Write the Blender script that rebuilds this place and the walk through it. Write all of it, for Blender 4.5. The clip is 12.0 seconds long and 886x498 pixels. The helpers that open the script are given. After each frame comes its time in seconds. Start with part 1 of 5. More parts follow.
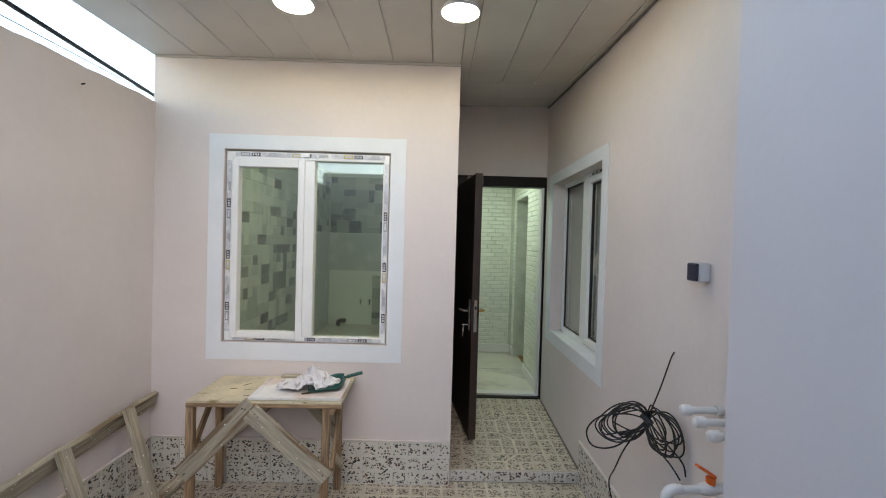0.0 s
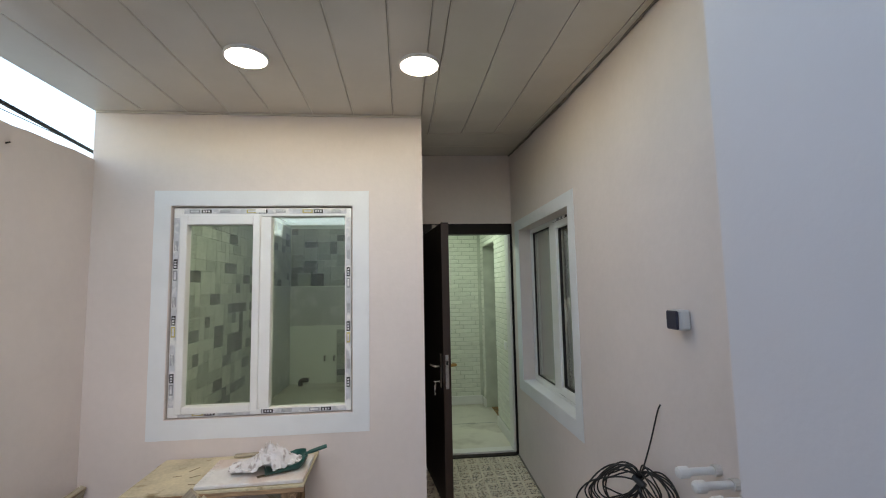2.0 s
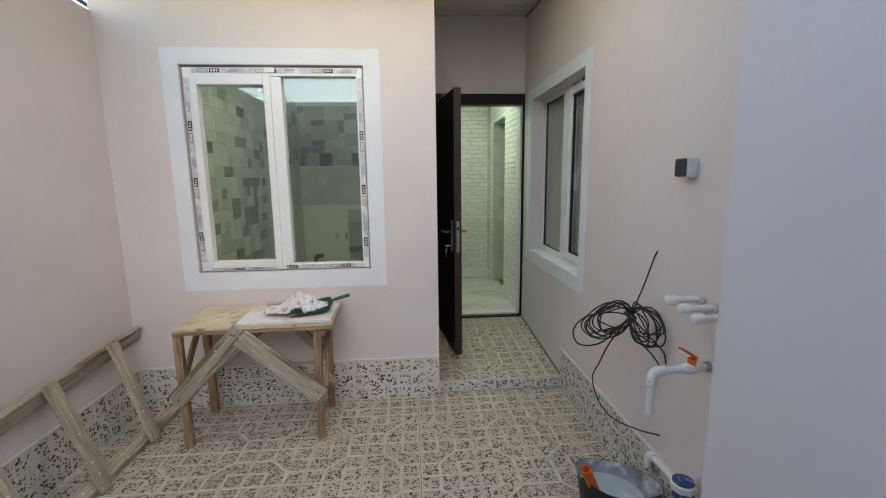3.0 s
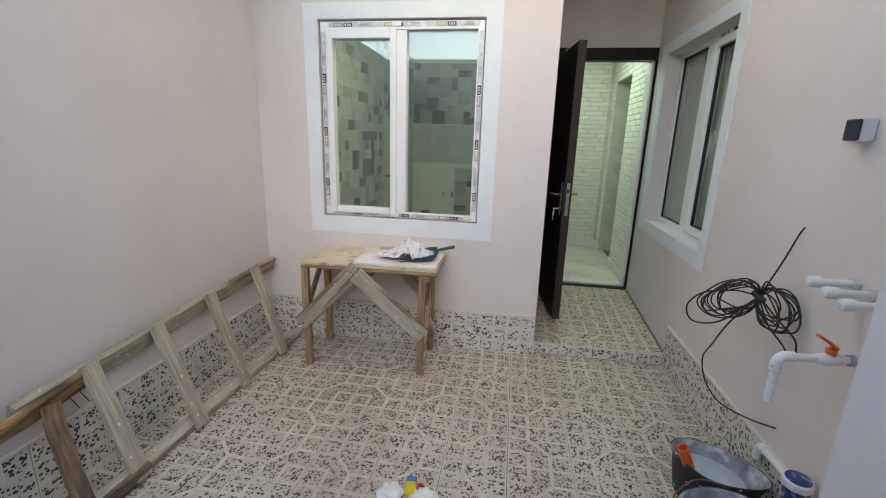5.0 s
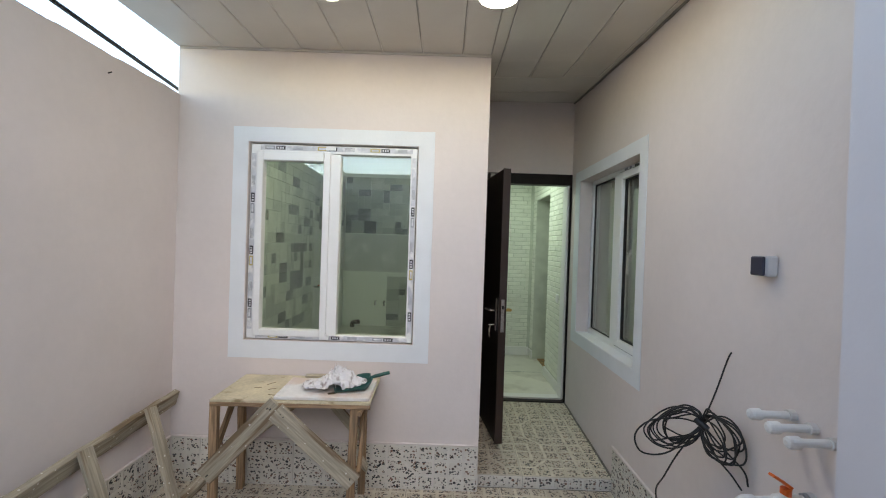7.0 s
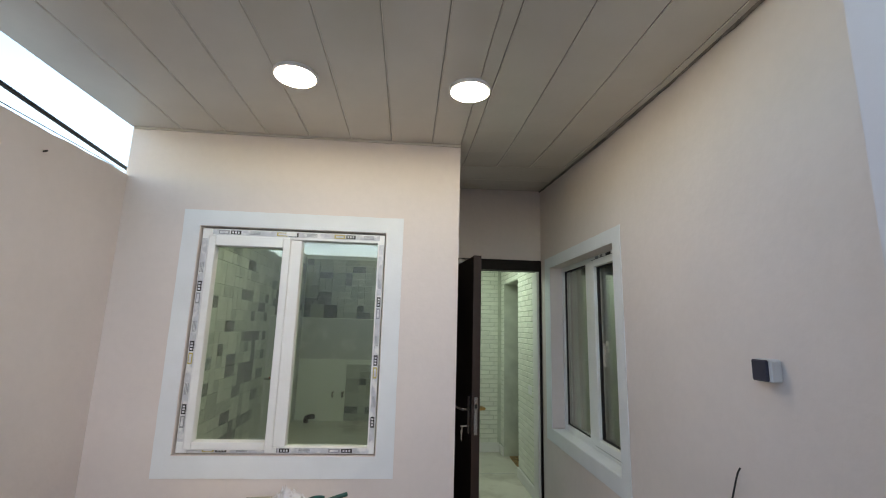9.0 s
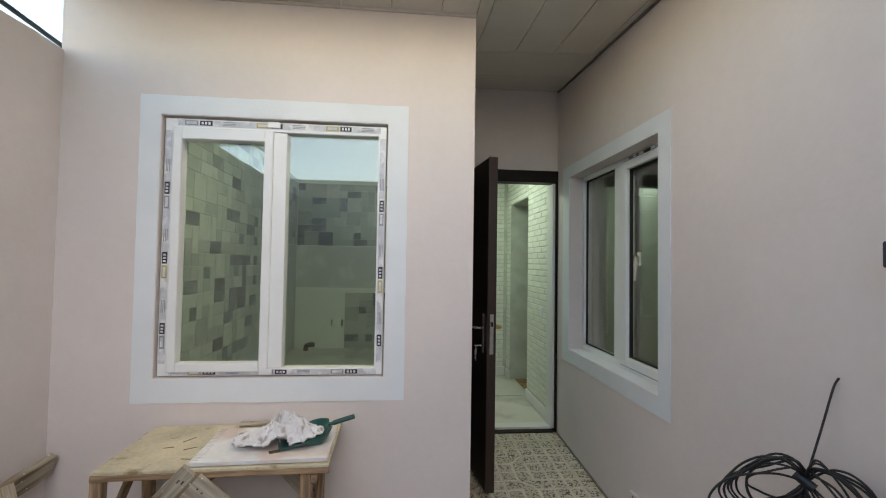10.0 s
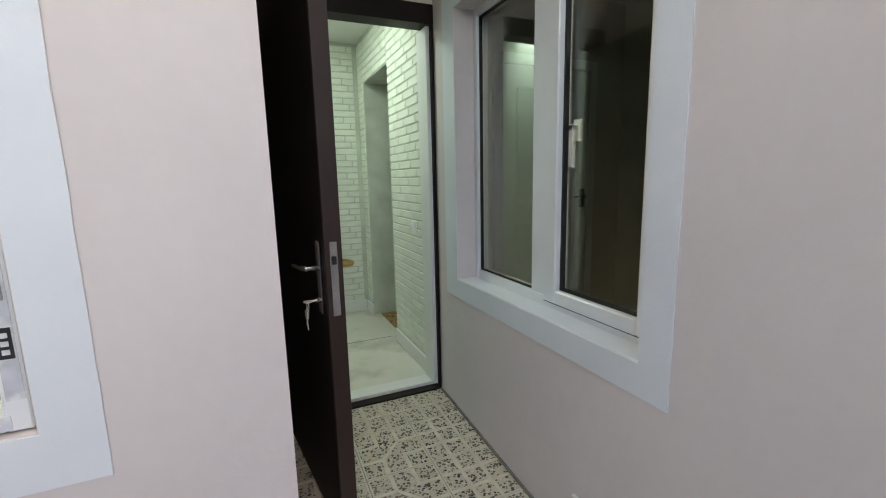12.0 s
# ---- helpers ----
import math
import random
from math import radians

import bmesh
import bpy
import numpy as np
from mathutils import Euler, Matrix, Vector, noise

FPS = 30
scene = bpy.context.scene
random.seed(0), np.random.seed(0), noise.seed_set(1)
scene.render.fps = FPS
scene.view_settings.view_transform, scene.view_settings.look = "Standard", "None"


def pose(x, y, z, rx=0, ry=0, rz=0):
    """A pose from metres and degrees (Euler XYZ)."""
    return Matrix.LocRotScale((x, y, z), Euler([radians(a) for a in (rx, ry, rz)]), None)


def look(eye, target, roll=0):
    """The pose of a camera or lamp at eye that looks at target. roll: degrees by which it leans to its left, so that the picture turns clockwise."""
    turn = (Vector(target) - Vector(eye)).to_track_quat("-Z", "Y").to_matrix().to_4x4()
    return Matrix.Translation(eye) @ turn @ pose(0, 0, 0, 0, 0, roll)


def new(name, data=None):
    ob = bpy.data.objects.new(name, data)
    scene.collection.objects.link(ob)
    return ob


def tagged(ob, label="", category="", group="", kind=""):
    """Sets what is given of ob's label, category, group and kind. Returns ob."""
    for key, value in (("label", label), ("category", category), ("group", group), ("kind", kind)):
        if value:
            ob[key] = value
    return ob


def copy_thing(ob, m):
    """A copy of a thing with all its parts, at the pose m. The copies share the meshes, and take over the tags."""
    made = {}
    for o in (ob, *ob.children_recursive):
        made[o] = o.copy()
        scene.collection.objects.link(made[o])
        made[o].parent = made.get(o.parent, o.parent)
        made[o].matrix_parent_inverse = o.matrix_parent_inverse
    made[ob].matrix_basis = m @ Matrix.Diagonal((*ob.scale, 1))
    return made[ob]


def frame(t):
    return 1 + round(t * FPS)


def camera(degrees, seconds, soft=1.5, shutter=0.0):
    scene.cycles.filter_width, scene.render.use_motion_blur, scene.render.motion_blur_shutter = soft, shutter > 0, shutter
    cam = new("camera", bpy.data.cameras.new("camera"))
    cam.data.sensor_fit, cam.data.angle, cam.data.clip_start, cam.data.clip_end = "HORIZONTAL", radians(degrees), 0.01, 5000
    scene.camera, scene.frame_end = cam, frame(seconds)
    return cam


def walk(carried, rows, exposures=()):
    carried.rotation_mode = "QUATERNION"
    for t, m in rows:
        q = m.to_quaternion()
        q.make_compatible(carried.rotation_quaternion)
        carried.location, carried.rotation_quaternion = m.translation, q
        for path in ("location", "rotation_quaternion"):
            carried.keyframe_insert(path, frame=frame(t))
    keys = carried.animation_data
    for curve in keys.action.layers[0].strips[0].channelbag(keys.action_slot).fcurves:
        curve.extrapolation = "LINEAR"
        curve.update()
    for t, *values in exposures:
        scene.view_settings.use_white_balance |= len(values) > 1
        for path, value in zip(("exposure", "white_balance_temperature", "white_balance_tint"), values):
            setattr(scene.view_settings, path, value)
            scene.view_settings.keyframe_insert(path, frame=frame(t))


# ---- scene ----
cam = camera(91.7, 12.0, soft=1.05)
PATH = [
    (0, (0.031, 0.061, 1.614), (0.055, 2.06, 1.581), 1.6),
    (0.5, (0.052, 0.129, 1.694), (0.082, 2.115, 1.931), 1.6),
    (1, (0.045, 0.16, 1.751), (0.152, 2.117, 2.152), 0.6),
    (1.5, (0.036, 0.164, 1.749), (0.182, 2.11, 2.19), -0.5),
    (2, (0.022, 0.171, 1.66), (0.207, 2.154, 1.838), -1.1),
    (2.5, (-0.001, 0.136, 1.56), (0.198, 2.121, 1.415), -1.0),
    (3, (-0.025, 0.094, 1.499), (0.122, 2.062, 1.175), -0.7),
    (3.5, (-0.047, 0.054, 1.467), (-0.044, 2.015, 1.073), 0.3),
    (3.7, (-0.06, 0.045, 1.461), (-0.112, 2.001, 1.049), 0.7),
    (5.3, (-0.062, 0.044, 1.457), (-0.39, 1.955, 0.965), 1.5),
    (5.5, (-0.063, 0.05, 1.471), (-0.396, 1.96, 0.981), 1.2),
    (6, (-0.06, 0.059, 1.482), (-0.396, 1.976, 1.022), 0.9),
    (6.5, (-0.075, 0.086, 1.501), (-0.322, 2.053, 1.239), 1.3),
    (7, (-0.103, 0.152, 1.563), (-0.114, 2.151, 1.546), 1.9),
    (7.5, (-0.13, 0.193, 1.618), (-0.009, 2.187, 1.723), 1.9),
    (7.7, (-0.132, 0.213, 1.627), (-0.004, 2.203, 1.778), 2.4),
    (9.3, (-0.144, 0.406, 1.639), (0.028, 2.366, 2.001), 0.9),
    (9.5, (-0.139, 0.492, 1.626), (0.037, 2.454, 1.975), 0.3),
    (10, (-0.208, 0.718, 1.491), (-0.022, 2.708, 1.554), 0.9),
    (10.5, (-0.268, 0.993, 1.424), (-0.062, 2.977, 1.274), 1.2),
    (11, (-0.151, 1.262, 1.369), (0.097, 3.23, 1.113), -1.9),
    (11.5, (0.022, 1.525, 1.369), (0.417, 3.462, 1.06), -2.4),
    (12, (0.106, 1.903, 1.373), (0.901, 3.71, 1.048), -1.3),
]
walk(cam, [(t, look(eye, target, roll)) for t, eye, target, roll in PATH], exposures=[(0, 3.0, 7800, 9), (1.5, 2.77, 8000, 9), (2.5, 2.78, 7950, 9), (3.5, 3.12, 7850, 9), (6, 3.15, 7700, 9), (7.5, 2.92, 7700, 9), (9.5, 2.8, 7900, 9), (10.2, 2.86, 7800, 9), (11, 3.1, 7500, 9), (12, 3.2, 7550, 10)])

# ---- light ----
SUN_EL, SUN_ROT = radians(34), radians(172)
world = bpy.data.worlds.new("dusk_sky")
scene.world = world
world.use_nodes = True
wn = world.node_tree.nodes
sky = wn.new("ShaderNodeTexSky")
sky.sky_type, sky.sun_disc, sky.sun_elevation, sky.sun_rotation = "NISHITA", False, SUN_EL, SUN_ROT
sky.dust_density = 0.25
wn["Background"].inputs["Strength"].default_value = 0.084
world.node_tree.links.new(sky.outputs[0], wn["Background"].inputs["Color"])
sun = new("sun", bpy.data.lights.new("sun", "SUN"))
sun.data.energy, sun.data.angle, sun.data.color = 0.05, radians(40), (1.0, 0.9, 0.8)
sun.matrix_world = look((0, 0, 10), Vector((0, 0, 10)) - Vector((math.sin(SUN_ROT) * math.cos(SUN_EL), math.cos(SUN_ROT) * math.cos(SUN_EL), math.sin(SUN_EL))))

LAMP_GLOW = 7.8


def room_lamp(name, x, y, z, size, watts, colour, aim=None):
    ob = new(name, bpy.data.lights.new(name, "AREA"))
    ob.data.shape, ob.data.size, ob.data.energy, ob.data.color = "DISK", size, watts, colour
    ob.matrix_world = look((x, y, z), aim or (x, y + 0.001, 0))
    return ob


room_lamp("hall_lamp", 0.4, 4.8, 2.5, 0.4, 1.15, (0.76, 1.0, 0.98))
room_lamp("kitchen_lamp", -0.6, 3.6, 2.64, 0.3, 2.4, (0.82, 1.0, 0.92), (-0.9, 7.0, 0.9))


# ---- materials ----
def material(name, colour, rough=0.6, metal=0.0, vary=0.12, scale=6.0, fine=0.0, fine_scale=90.0, bump=0.0, bump_scale=60.0, stain=None, stain_amount=0.0, stain_scale=3.0, stretch=(1, 1, 1), random_tone=0.0, spec=0.5, coat=0.0, specks=None, speck_scale=30.0, speck_share=0.12):
    """Paint, plaster, wood or metal: colour varied at two scales, stains, fine relief."""
    m = bpy.data.materials.new(name)
    m.use_nodes = True
    t, n = m.node_tree, m.node_tree.nodes
    b = n["Principled BSDF"]
    co = n.new("ShaderNodeTexCoord")
    mp = n.new("ShaderNodeMapping")
    mp.inputs["Scale"].default_value = stretch
    t.links.new(co.outputs["Object"], mp.inputs["Vector"])

    def cloud(sc, detail=4.0):
        x = n.new("ShaderNodeTexNoise")
        x.inputs["Scale"].default_value, x.inputs["Detail"].default_value = sc, detail
        t.links.new(mp.outputs[0], x.inputs["Vector"])
        return x.outputs["Fac"]

    def mixed(fac, a, bb):
        x = n.new("ShaderNodeMix")
        x.data_type = "RGBA"
        for sock, v in ((x.inputs[0], fac), (x.inputs[6], a), (x.inputs[7], bb)):
            if isinstance(v, bpy.types.NodeSocket):
                t.links.new(v, sock)
            else:
                sock.default_value = (*v, 1) if isinstance(v, tuple) else v
        return x.outputs[2]

    def ramp(fac, lo, hi):
        x = n.new("ShaderNodeMapRange")
        x.inputs["From Min"].default_value, x.inputs["From Max"].default_value = lo, hi
        t.links.new(fac, x.inputs["Value"])
        return x.outputs["Result"]

    dark = tuple(c * (1 - vary) for c in colour)
    light = tuple(min(1, c * (1 + vary)) for c in colour)
    out = mixed(ramp(cloud(scale), 0.3, 0.7), dark, light)
    if fine:
        out = mixed(ramp(cloud(fine_scale, 2.0), 0.35, 0.65), mixed(fine, out, (0.02, 0.02, 0.02)), out)
    if stain:
        f = ramp(cloud(stain_scale, 6.0), 0.62 - 0.25 * stain_amount, 0.72 - 0.2 * stain_amount)
        out = mixed(f, out, stain)
    if specks:
        vo = n.new("ShaderNodeTexVoronoi")
        vo.inputs["Scale"].default_value = speck_scale
        t.links.new(co.outputs["Object"], vo.inputs["Vector"])
        sp = n.new("ShaderNodeSeparateColor")
        t.links.new(vo.outputs["Color"], sp.inputs[0])
        size = n.new("ShaderNodeMath")
        size.operation = "MULTIPLY"
        size.inputs[1].default_value = 0.45
        t.links.new(sp.outputs["Green"], size.inputs[0])
        near, pick, both = (n.new("ShaderNodeMath") for _ in range(3))
        near.operation, pick.operation, both.operation = "LESS_THAN", "LESS_THAN", "MULTIPLY"
        t.links.new(vo.outputs["Distance"], near.inputs[0])
        t.links.new(size.outputs[0], near.inputs[1])
        t.links.new(sp.outputs["Blue"], pick.inputs[0])
        pick.inputs[1].default_value = speck_share
        t.links.new(near.outputs[0], both.inputs[0])
        t.links.new(pick.outputs[0], both.inputs[1])
        out = mixed(both.outputs[0], out, specks)
    if random_tone:
        info = n.new("ShaderNodeObjectInfo")
        hsv = n.new("ShaderNodeHueSaturation")
        r = n.new("ShaderNodeMapRange")
        r.inputs["To Min"].default_value, r.inputs["To Max"].default_value = 1 - random_tone, 1 + random_tone
        t.links.new(info.outputs["Random"], r.inputs["Value"])
        t.links.new(r.outputs["Result"], hsv.inputs["Value"])
        t.links.new(out, hsv.inputs["Color"])
        out = hsv.outputs[0]
    t.links.new(out, b.inputs["Base Color"])
    b.inputs["Roughness"].default_value, b.inputs["Metallic"].default_value = rough, metal
    b.inputs["Specular IOR Level"].default_value = spec
    b.inputs["Coat Weight"].default_value = coat
    if bump:
        x = n.new("ShaderNodeBump")
        x.inputs["Strength"].default_value, x.inputs["Distance"].default_value = bump, 0.004
        t.links.new(cloud(bump_scale, 5.0), x.inputs["Height"])
        t.links.new(x.outputs[0], b.inputs["Normal"])
    return m


def glass(name, tint=(1, 1, 1), rough=0.0):
    m = bpy.data.materials.new(name)
    m.use_nodes = True
    b = m.node_tree.nodes["Principled BSDF"]
    b.inputs["Base Color"].default_value = (*tint, 1)
    b.inputs["Transmission Weight"].default_value, b.inputs["Roughness"].default_value, b.inputs["IOR"].default_value = 1.0, rough, 1.5
    return m


def glow(name, colour, strength):
    m = bpy.data.materials.new(name)
    m.use_nodes = True
    b = m.node_tree.nodes["Principled BSDF"]
    b.inputs["Base Color"].default_value = (0.8, 0.8, 0.8, 1)
    b.inputs["Emission Color"].default_value, b.inputs["Emission Strength"].default_value = (*colour, 1), strength
    return m


def terrazzo(name, base, chip_scale=62.0, cover=0.55, soiled=False):
    """Cement with stone chips: cells of a Voronoi pattern, some dark, some brown, some white."""
    m = bpy.data.materials.new(name)
    m.use_nodes = True
    t, n = m.node_tree, m.node_tree.nodes
    b = n["Principled BSDF"]
    co, info = n.new("ShaderNodeTexCoord"), n.new("ShaderNodeObjectInfo")
    add = n.new("ShaderNodeVectorMath")
    add.operation = "MULTIPLY_ADD"
    add.inputs[1].default_value = (37, 53, 29)
    t.links.new(info.outputs["Random"], add.inputs[0])
    t.links.new(co.outputs["Object"], add.inputs[2])
    warp = n.new("ShaderNodeTexNoise")
    warp.inputs["Scale"].default_value = 55
    t.links.new(add.outputs[0], warp.inputs["Vector"])
    off = n.new("ShaderNodeVectorMath")
    off.operation = "MULTIPLY_ADD"
    off.inputs[1].default_value = (0.006, 0.006, 0.006)
    t.links.new(warp.outputs["Color"], off.inputs[0])
    t.links.new(add.outputs[0], off.inputs[2])
    vo = n.new("ShaderNodeTexVoronoi")
    vo.inputs["Scale"].default_value = chip_scale
    tilt = n.new("ShaderNodeMapping")
    tilt.inputs["Rotation"].default_value, tilt.inputs["Scale"].default_value = (0.3, 0.2, 0.7), (0.92, 1.1, 1.0)
    t.links.new(off.outputs[0], tilt.inputs["Vector"])
    t.links.new(tilt.outputs[0], vo.inputs["Vector"])
    sep = n.new("ShaderNodeSeparateColor")
    t.links.new(vo.outputs["Color"], sep.inputs[0])
    # chip size varies from cell to cell
    size = n.new("ShaderNodeMapRange")
    size.inputs["To Min"].default_value, size.inputs["To Max"].default_value = 0.28, 0.68
    t.links.new(sep.outputs["Green"], size.inputs["Value"])
    near = n.new("ShaderNodeMath")
    near.operation = "LESS_THAN"
    t.links.new(vo.outputs["Distance"], near.inputs[0])
    t.links.new(size.outputs["Result"], near.inputs[1])
    pick = n.new("ShaderNodeMath")
    pick.operation = "LESS_THAN"
    pick.inputs[1].default_value = cover
    t.links.new(sep.outputs["Blue"], pick.inputs[0])
    chip = n.new("ShaderNodeMath")
    chip.operation = "MULTIPLY"
    t.links.new(near.outputs[0], chip.inputs[0])
    t.links.new(pick.outputs[0], chip.inputs[1])
    tone = n.new("ShaderNodeValToRGB")
    tone.color_ramp.interpolation = "CONSTANT"
    e = tone.color_ramp.elements
    e[0].position, e[0].color = 0.0, (0.022, 0.024, 0.026, 1)
    e[1].position, e[1].color = 0.34, (0.08, 0.058, 0.05, 1)
    for p, c in ((0.55, (0.2, 0.11, 0.075, 1)), (0.68, (0.11, 0.11, 0.11, 1)), (0.76, (0.62, 0.56, 0.5, 1))):
        k = e.new(p)
        k.color = c
    t.links.new(sep.outputs["Red"], tone.inputs[0])
    dirt = n.new("ShaderNodeTexNoise")
    dirt.inputs["Scale"].default_value, dirt.inputs["Detail"].default_value = 9, 6
    t.links.new(add.outputs[0], dirt.inputs["Vector"])
    ground = n.new("ShaderNodeMix")
    ground.data_type = "RGBA"
    ground.inputs[6].default_value, ground.inputs[7].default_value = (*(c * 0.78 for c in base), 1), (*(c * 1.15 for c in base), 1)
    t.links.new(dirt.outputs["Fac"], ground.inputs[0])
    mix = n.new("ShaderNodeMix")
    mix.data_type = "RGBA"
    t.links.new(chip.outputs[0], mix.inputs[0])
    t.links.new(ground.outputs[2], mix.inputs[6])
    t.links.new(tone.outputs[0], mix.inputs[7])
    # thin cement film over some chips
    film = n.new("ShaderNodeMapRange")
    film.inputs["From Min"].default_value, film.inputs["From Max"].default_value = 0.5, 0.75
    film.inputs["To Max"].default_value = 0.15
    t.links.new(dirt.outputs["Fac"], film.inputs["Value"])
    last = n.new("ShaderNodeMix")
    last.data_type = "RGBA"
    t.links.new(film.outputs["Result"], last.inputs[0])
    t.links.new(mix.outputs[2], last.inputs[6])
    t.links.new(ground.outputs[2], last.inputs[7])
    place, patch = n.new("ShaderNodeNewGeometry"), n.new("ShaderNodeTexNoise")
    patch.inputs["Scale"].default_value, patch.inputs["Detail"].default_value = 1.7, 7
    t.links.new(place.outputs["Position"], patch.inputs["Vector"])
    soil = n.new("ShaderNodeMapRange")
    soil.inputs["From Min"].default_value, soil.inputs["From Max"].default_value, soil.inputs["To Max"].default_value = 0.46, 0.72, 0.5
    t.links.new(patch.outputs["Fac"], soil.inputs["Value"])
    dusty = n.new("ShaderNodeMix")
    dusty.data_type = "RGBA"
    dusty.inputs[7].default_value = (0.29, 0.22, 0.165, 1)
    t.links.new(soil.outputs["Result"], dusty.inputs[0])
    t.links.new(last.outputs[2], dusty.inputs[6])
    t.links.new(dusty.outputs[2] if soiled else last.outputs[2], b.inputs["Base Color"])
    b.inputs["Roughness"].default_value = 0.5
    return m


PINK = material("pink_wall_paint", (0.725, 0.655, 0.632), 0.75, vary=0.035, scale=2.2, bump=0.18, bump_scale=45, fine=0.02, fine_scale=25)
# Pink paint shifted bluish: the sky's light on the thick wall is in this colour.
SKY_PINK = material("sky_tinted_pink_paint", (0.66, 0.625, 0.635), 0.8, vary=0.035, scale=2.0, bump=0.16, bump_scale=40)
WHITE_TRIM = material("white_band_paint", (0.76, 0.79, 0.82), 0.6, vary=0.03, scale=5, bump=0.2, bump_scale=80)
PLASTER = material("rough_plaster", (0.62, 0.6, 0.58), 0.9, vary=0.15, scale=8, bump=1.0, bump_scale=30)
LEDGE = material("chipped_plaster", (0.68, 0.655, 0.66), 0.9, vary=0.08, scale=12, bump=0.9, bump_scale=40, stain=(0.45, 0.38, 0.33), stain_amount=0.05, stain_scale=22)
WHITE = material("white_paint", (0.78, 0.78, 0.76), 0.55, vary=0.03, scale=4)
CEIL = material("pvc_ceiling", (0.6, 0.56, 0.5), 0.22, vary=0.04, scale=3, bump=0.08, bump_scale=25)
nt = CEIL.node_tree
emboss, coords, relief = nt.nodes.new("ShaderNodeTexVoronoi"), nt.nodes.new("ShaderNodeTexCoord"), nt.nodes.new("ShaderNodeBump")
emboss.inputs["Scale"].default_value = 26
warped = nt.nodes.new("ShaderNodeMapping")
warped.inputs["Scale"].default_value = (1.0, 0.55, 1.0)
relief.inputs["Strength"].default_value, relief.inputs["Distance"].default_value = 0.22, 0.002
nt.links.new(coords.outputs["Object"], warped.inputs["Vector"])
nt.links.new(warped.outputs[0], emboss.inputs["Vector"])
nt.links.new(emboss.outputs["Distance"], relief.inputs["Height"])
nt.links.new(relief.outputs[0], nt.nodes["Principled BSDF"].inputs["Normal"])
PVC = material("white_pvc", (0.82, 0.83, 0.83), 0.3, vary=0.02, scale=8)
TERR = terrazzo("terrazzo", (0.56, 0.495, 0.39), 84, 0.8, True)
TERR_W = terrazzo("terrazzo_wall_tile", (0.69, 0.66, 0.59), 74, 0.78)
CEMENT = material("tile_cement", (0.6, 0.545, 0.445), 0.65, vary=0.14, scale=14, random_tone=0.08)
CEMENT_W = material("tile_cement_pale", (0.7, 0.67, 0.61), 0.65, vary=0.08, scale=14, random_tone=0.05)
GROUT = material("dark_grout", (0.2, 0.18, 0.16), 0.9, vary=0.2, scale=30)
BLACKDOOR = material("dark_steel_door", (0.012, 0.008, 0.007), 0.5, vary=0.3, scale=7, bump=0.05, spec=0.22)
CHROME = material("chrome", (0.6, 0.6, 0.6), 0.2, 1.0, vary=0.05)
BRASS = material("brass", (0.55, 0.36, 0.14), 0.28, 1.0, vary=0.05)
RUBBER = material("black_gasket", (0.012, 0.012, 0.013), 0.6)
PANE = glass("window_glass", (0.93, 0.97, 0.94))
INNER = material("pale_room_paint", (0.72, 0.75, 0.68), 0.6, vary=0.03, scale=3)
BEIGE = material("beige_room_paint", (0.6, 0.54, 0.45), 0.7, vary=0.06, scale=2)
FLOOR_IN = material("pale_floor_tile", (0.7, 0.68, 0.6), 0.3, vary=0.08, scale=3, stain=(0.5, 0.47, 0.4), stain_amount=0.35, stain_scale=2.5)
BRICKW = material("white_brick_panel", (0.76, 0.78, 0.7), 0.6, vary=0.04, scale=12, random_tone=0.05)
BRICKJ = material("brick_joint", (0.55, 0.58, 0.5), 0.8)
WOOD = material("raw_timber", (0.42, 0.27, 0.155), 0.75, vary=0.42, scale=45, stretch=(1, 1, 0.07), fine=0.4, fine_scale=120, stain=(0.15, 0.09, 0.05), stain_amount=0.12, stain_scale=30, bump=0.4, bump_scale=50, random_tone=0.2)
GREYWOOD = material("weathered_timber", (0.47, 0.415, 0.32), 0.85, specks=(0.72, 0.7, 0.63), speck_scale=75, speck_share=0.09, vary=0.18, scale=50, stretch=(1, 1, 0.07), fine=0.25, fine_scale=110, bump=0.5, bump_scale=70, stain=(0.2, 0.14, 0.085), stain_amount=0.4, stain_scale=24, random_tone=0.15)
PLY = material("stained_plywood", (0.62, 0.545, 0.385), 0.7, vary=0.16, scale=6, stain=(0.3, 0.23, 0.13), stain_amount=0.12, stain_scale=11, fine=0.12, fine_scale=60, bump=0.4, bump_scale=60)
LAMPCASE = material("lamp_rim", (0.75, 0.75, 0.75), 0.4)
LAMP = glow("lamp_diffuser", (1.0, 0.95, 0.86), LAMP_GLOW)


# ---- building blocks ----
def obj(name, bm, mat, parent=None, label="", smooth=False):
    bm, place = bm if isinstance(bm, tuple) else (bm, None)
    bmesh.ops.recalc_face_normals(bm, faces=bm.faces)
    me = bpy.data.meshes.new(name)
    bm.to_mesh(me)
    bm.free()
    for m in mat if isinstance(mat, (list, tuple)) else [mat]:
        me.materials.append(m)
    if smooth:
        me.polygons.foreach_set("use_smooth", [True] * len(me.polygons))
    ob = new(name, me)
    if parent:
        ob.parent = parent
    if place:
        ob.matrix_basis = place
    if label:
        ob["label"] = label
    return ob


def part(name, bm, mat, parent, label="", smooth=False):
    return obj(name, bm, mat, parent, label, smooth)


def thing(name, m, label, category, group="", kind=""):
    ob = new(name)
    ob.matrix_basis = m
    ob.empty_display_size = 0.05
    return tagged(ob, label, category, group, kind)


def structure(name, bm, mat, label, category):
    return tagged(obj(name, bm, mat), label, category, kind="structure")


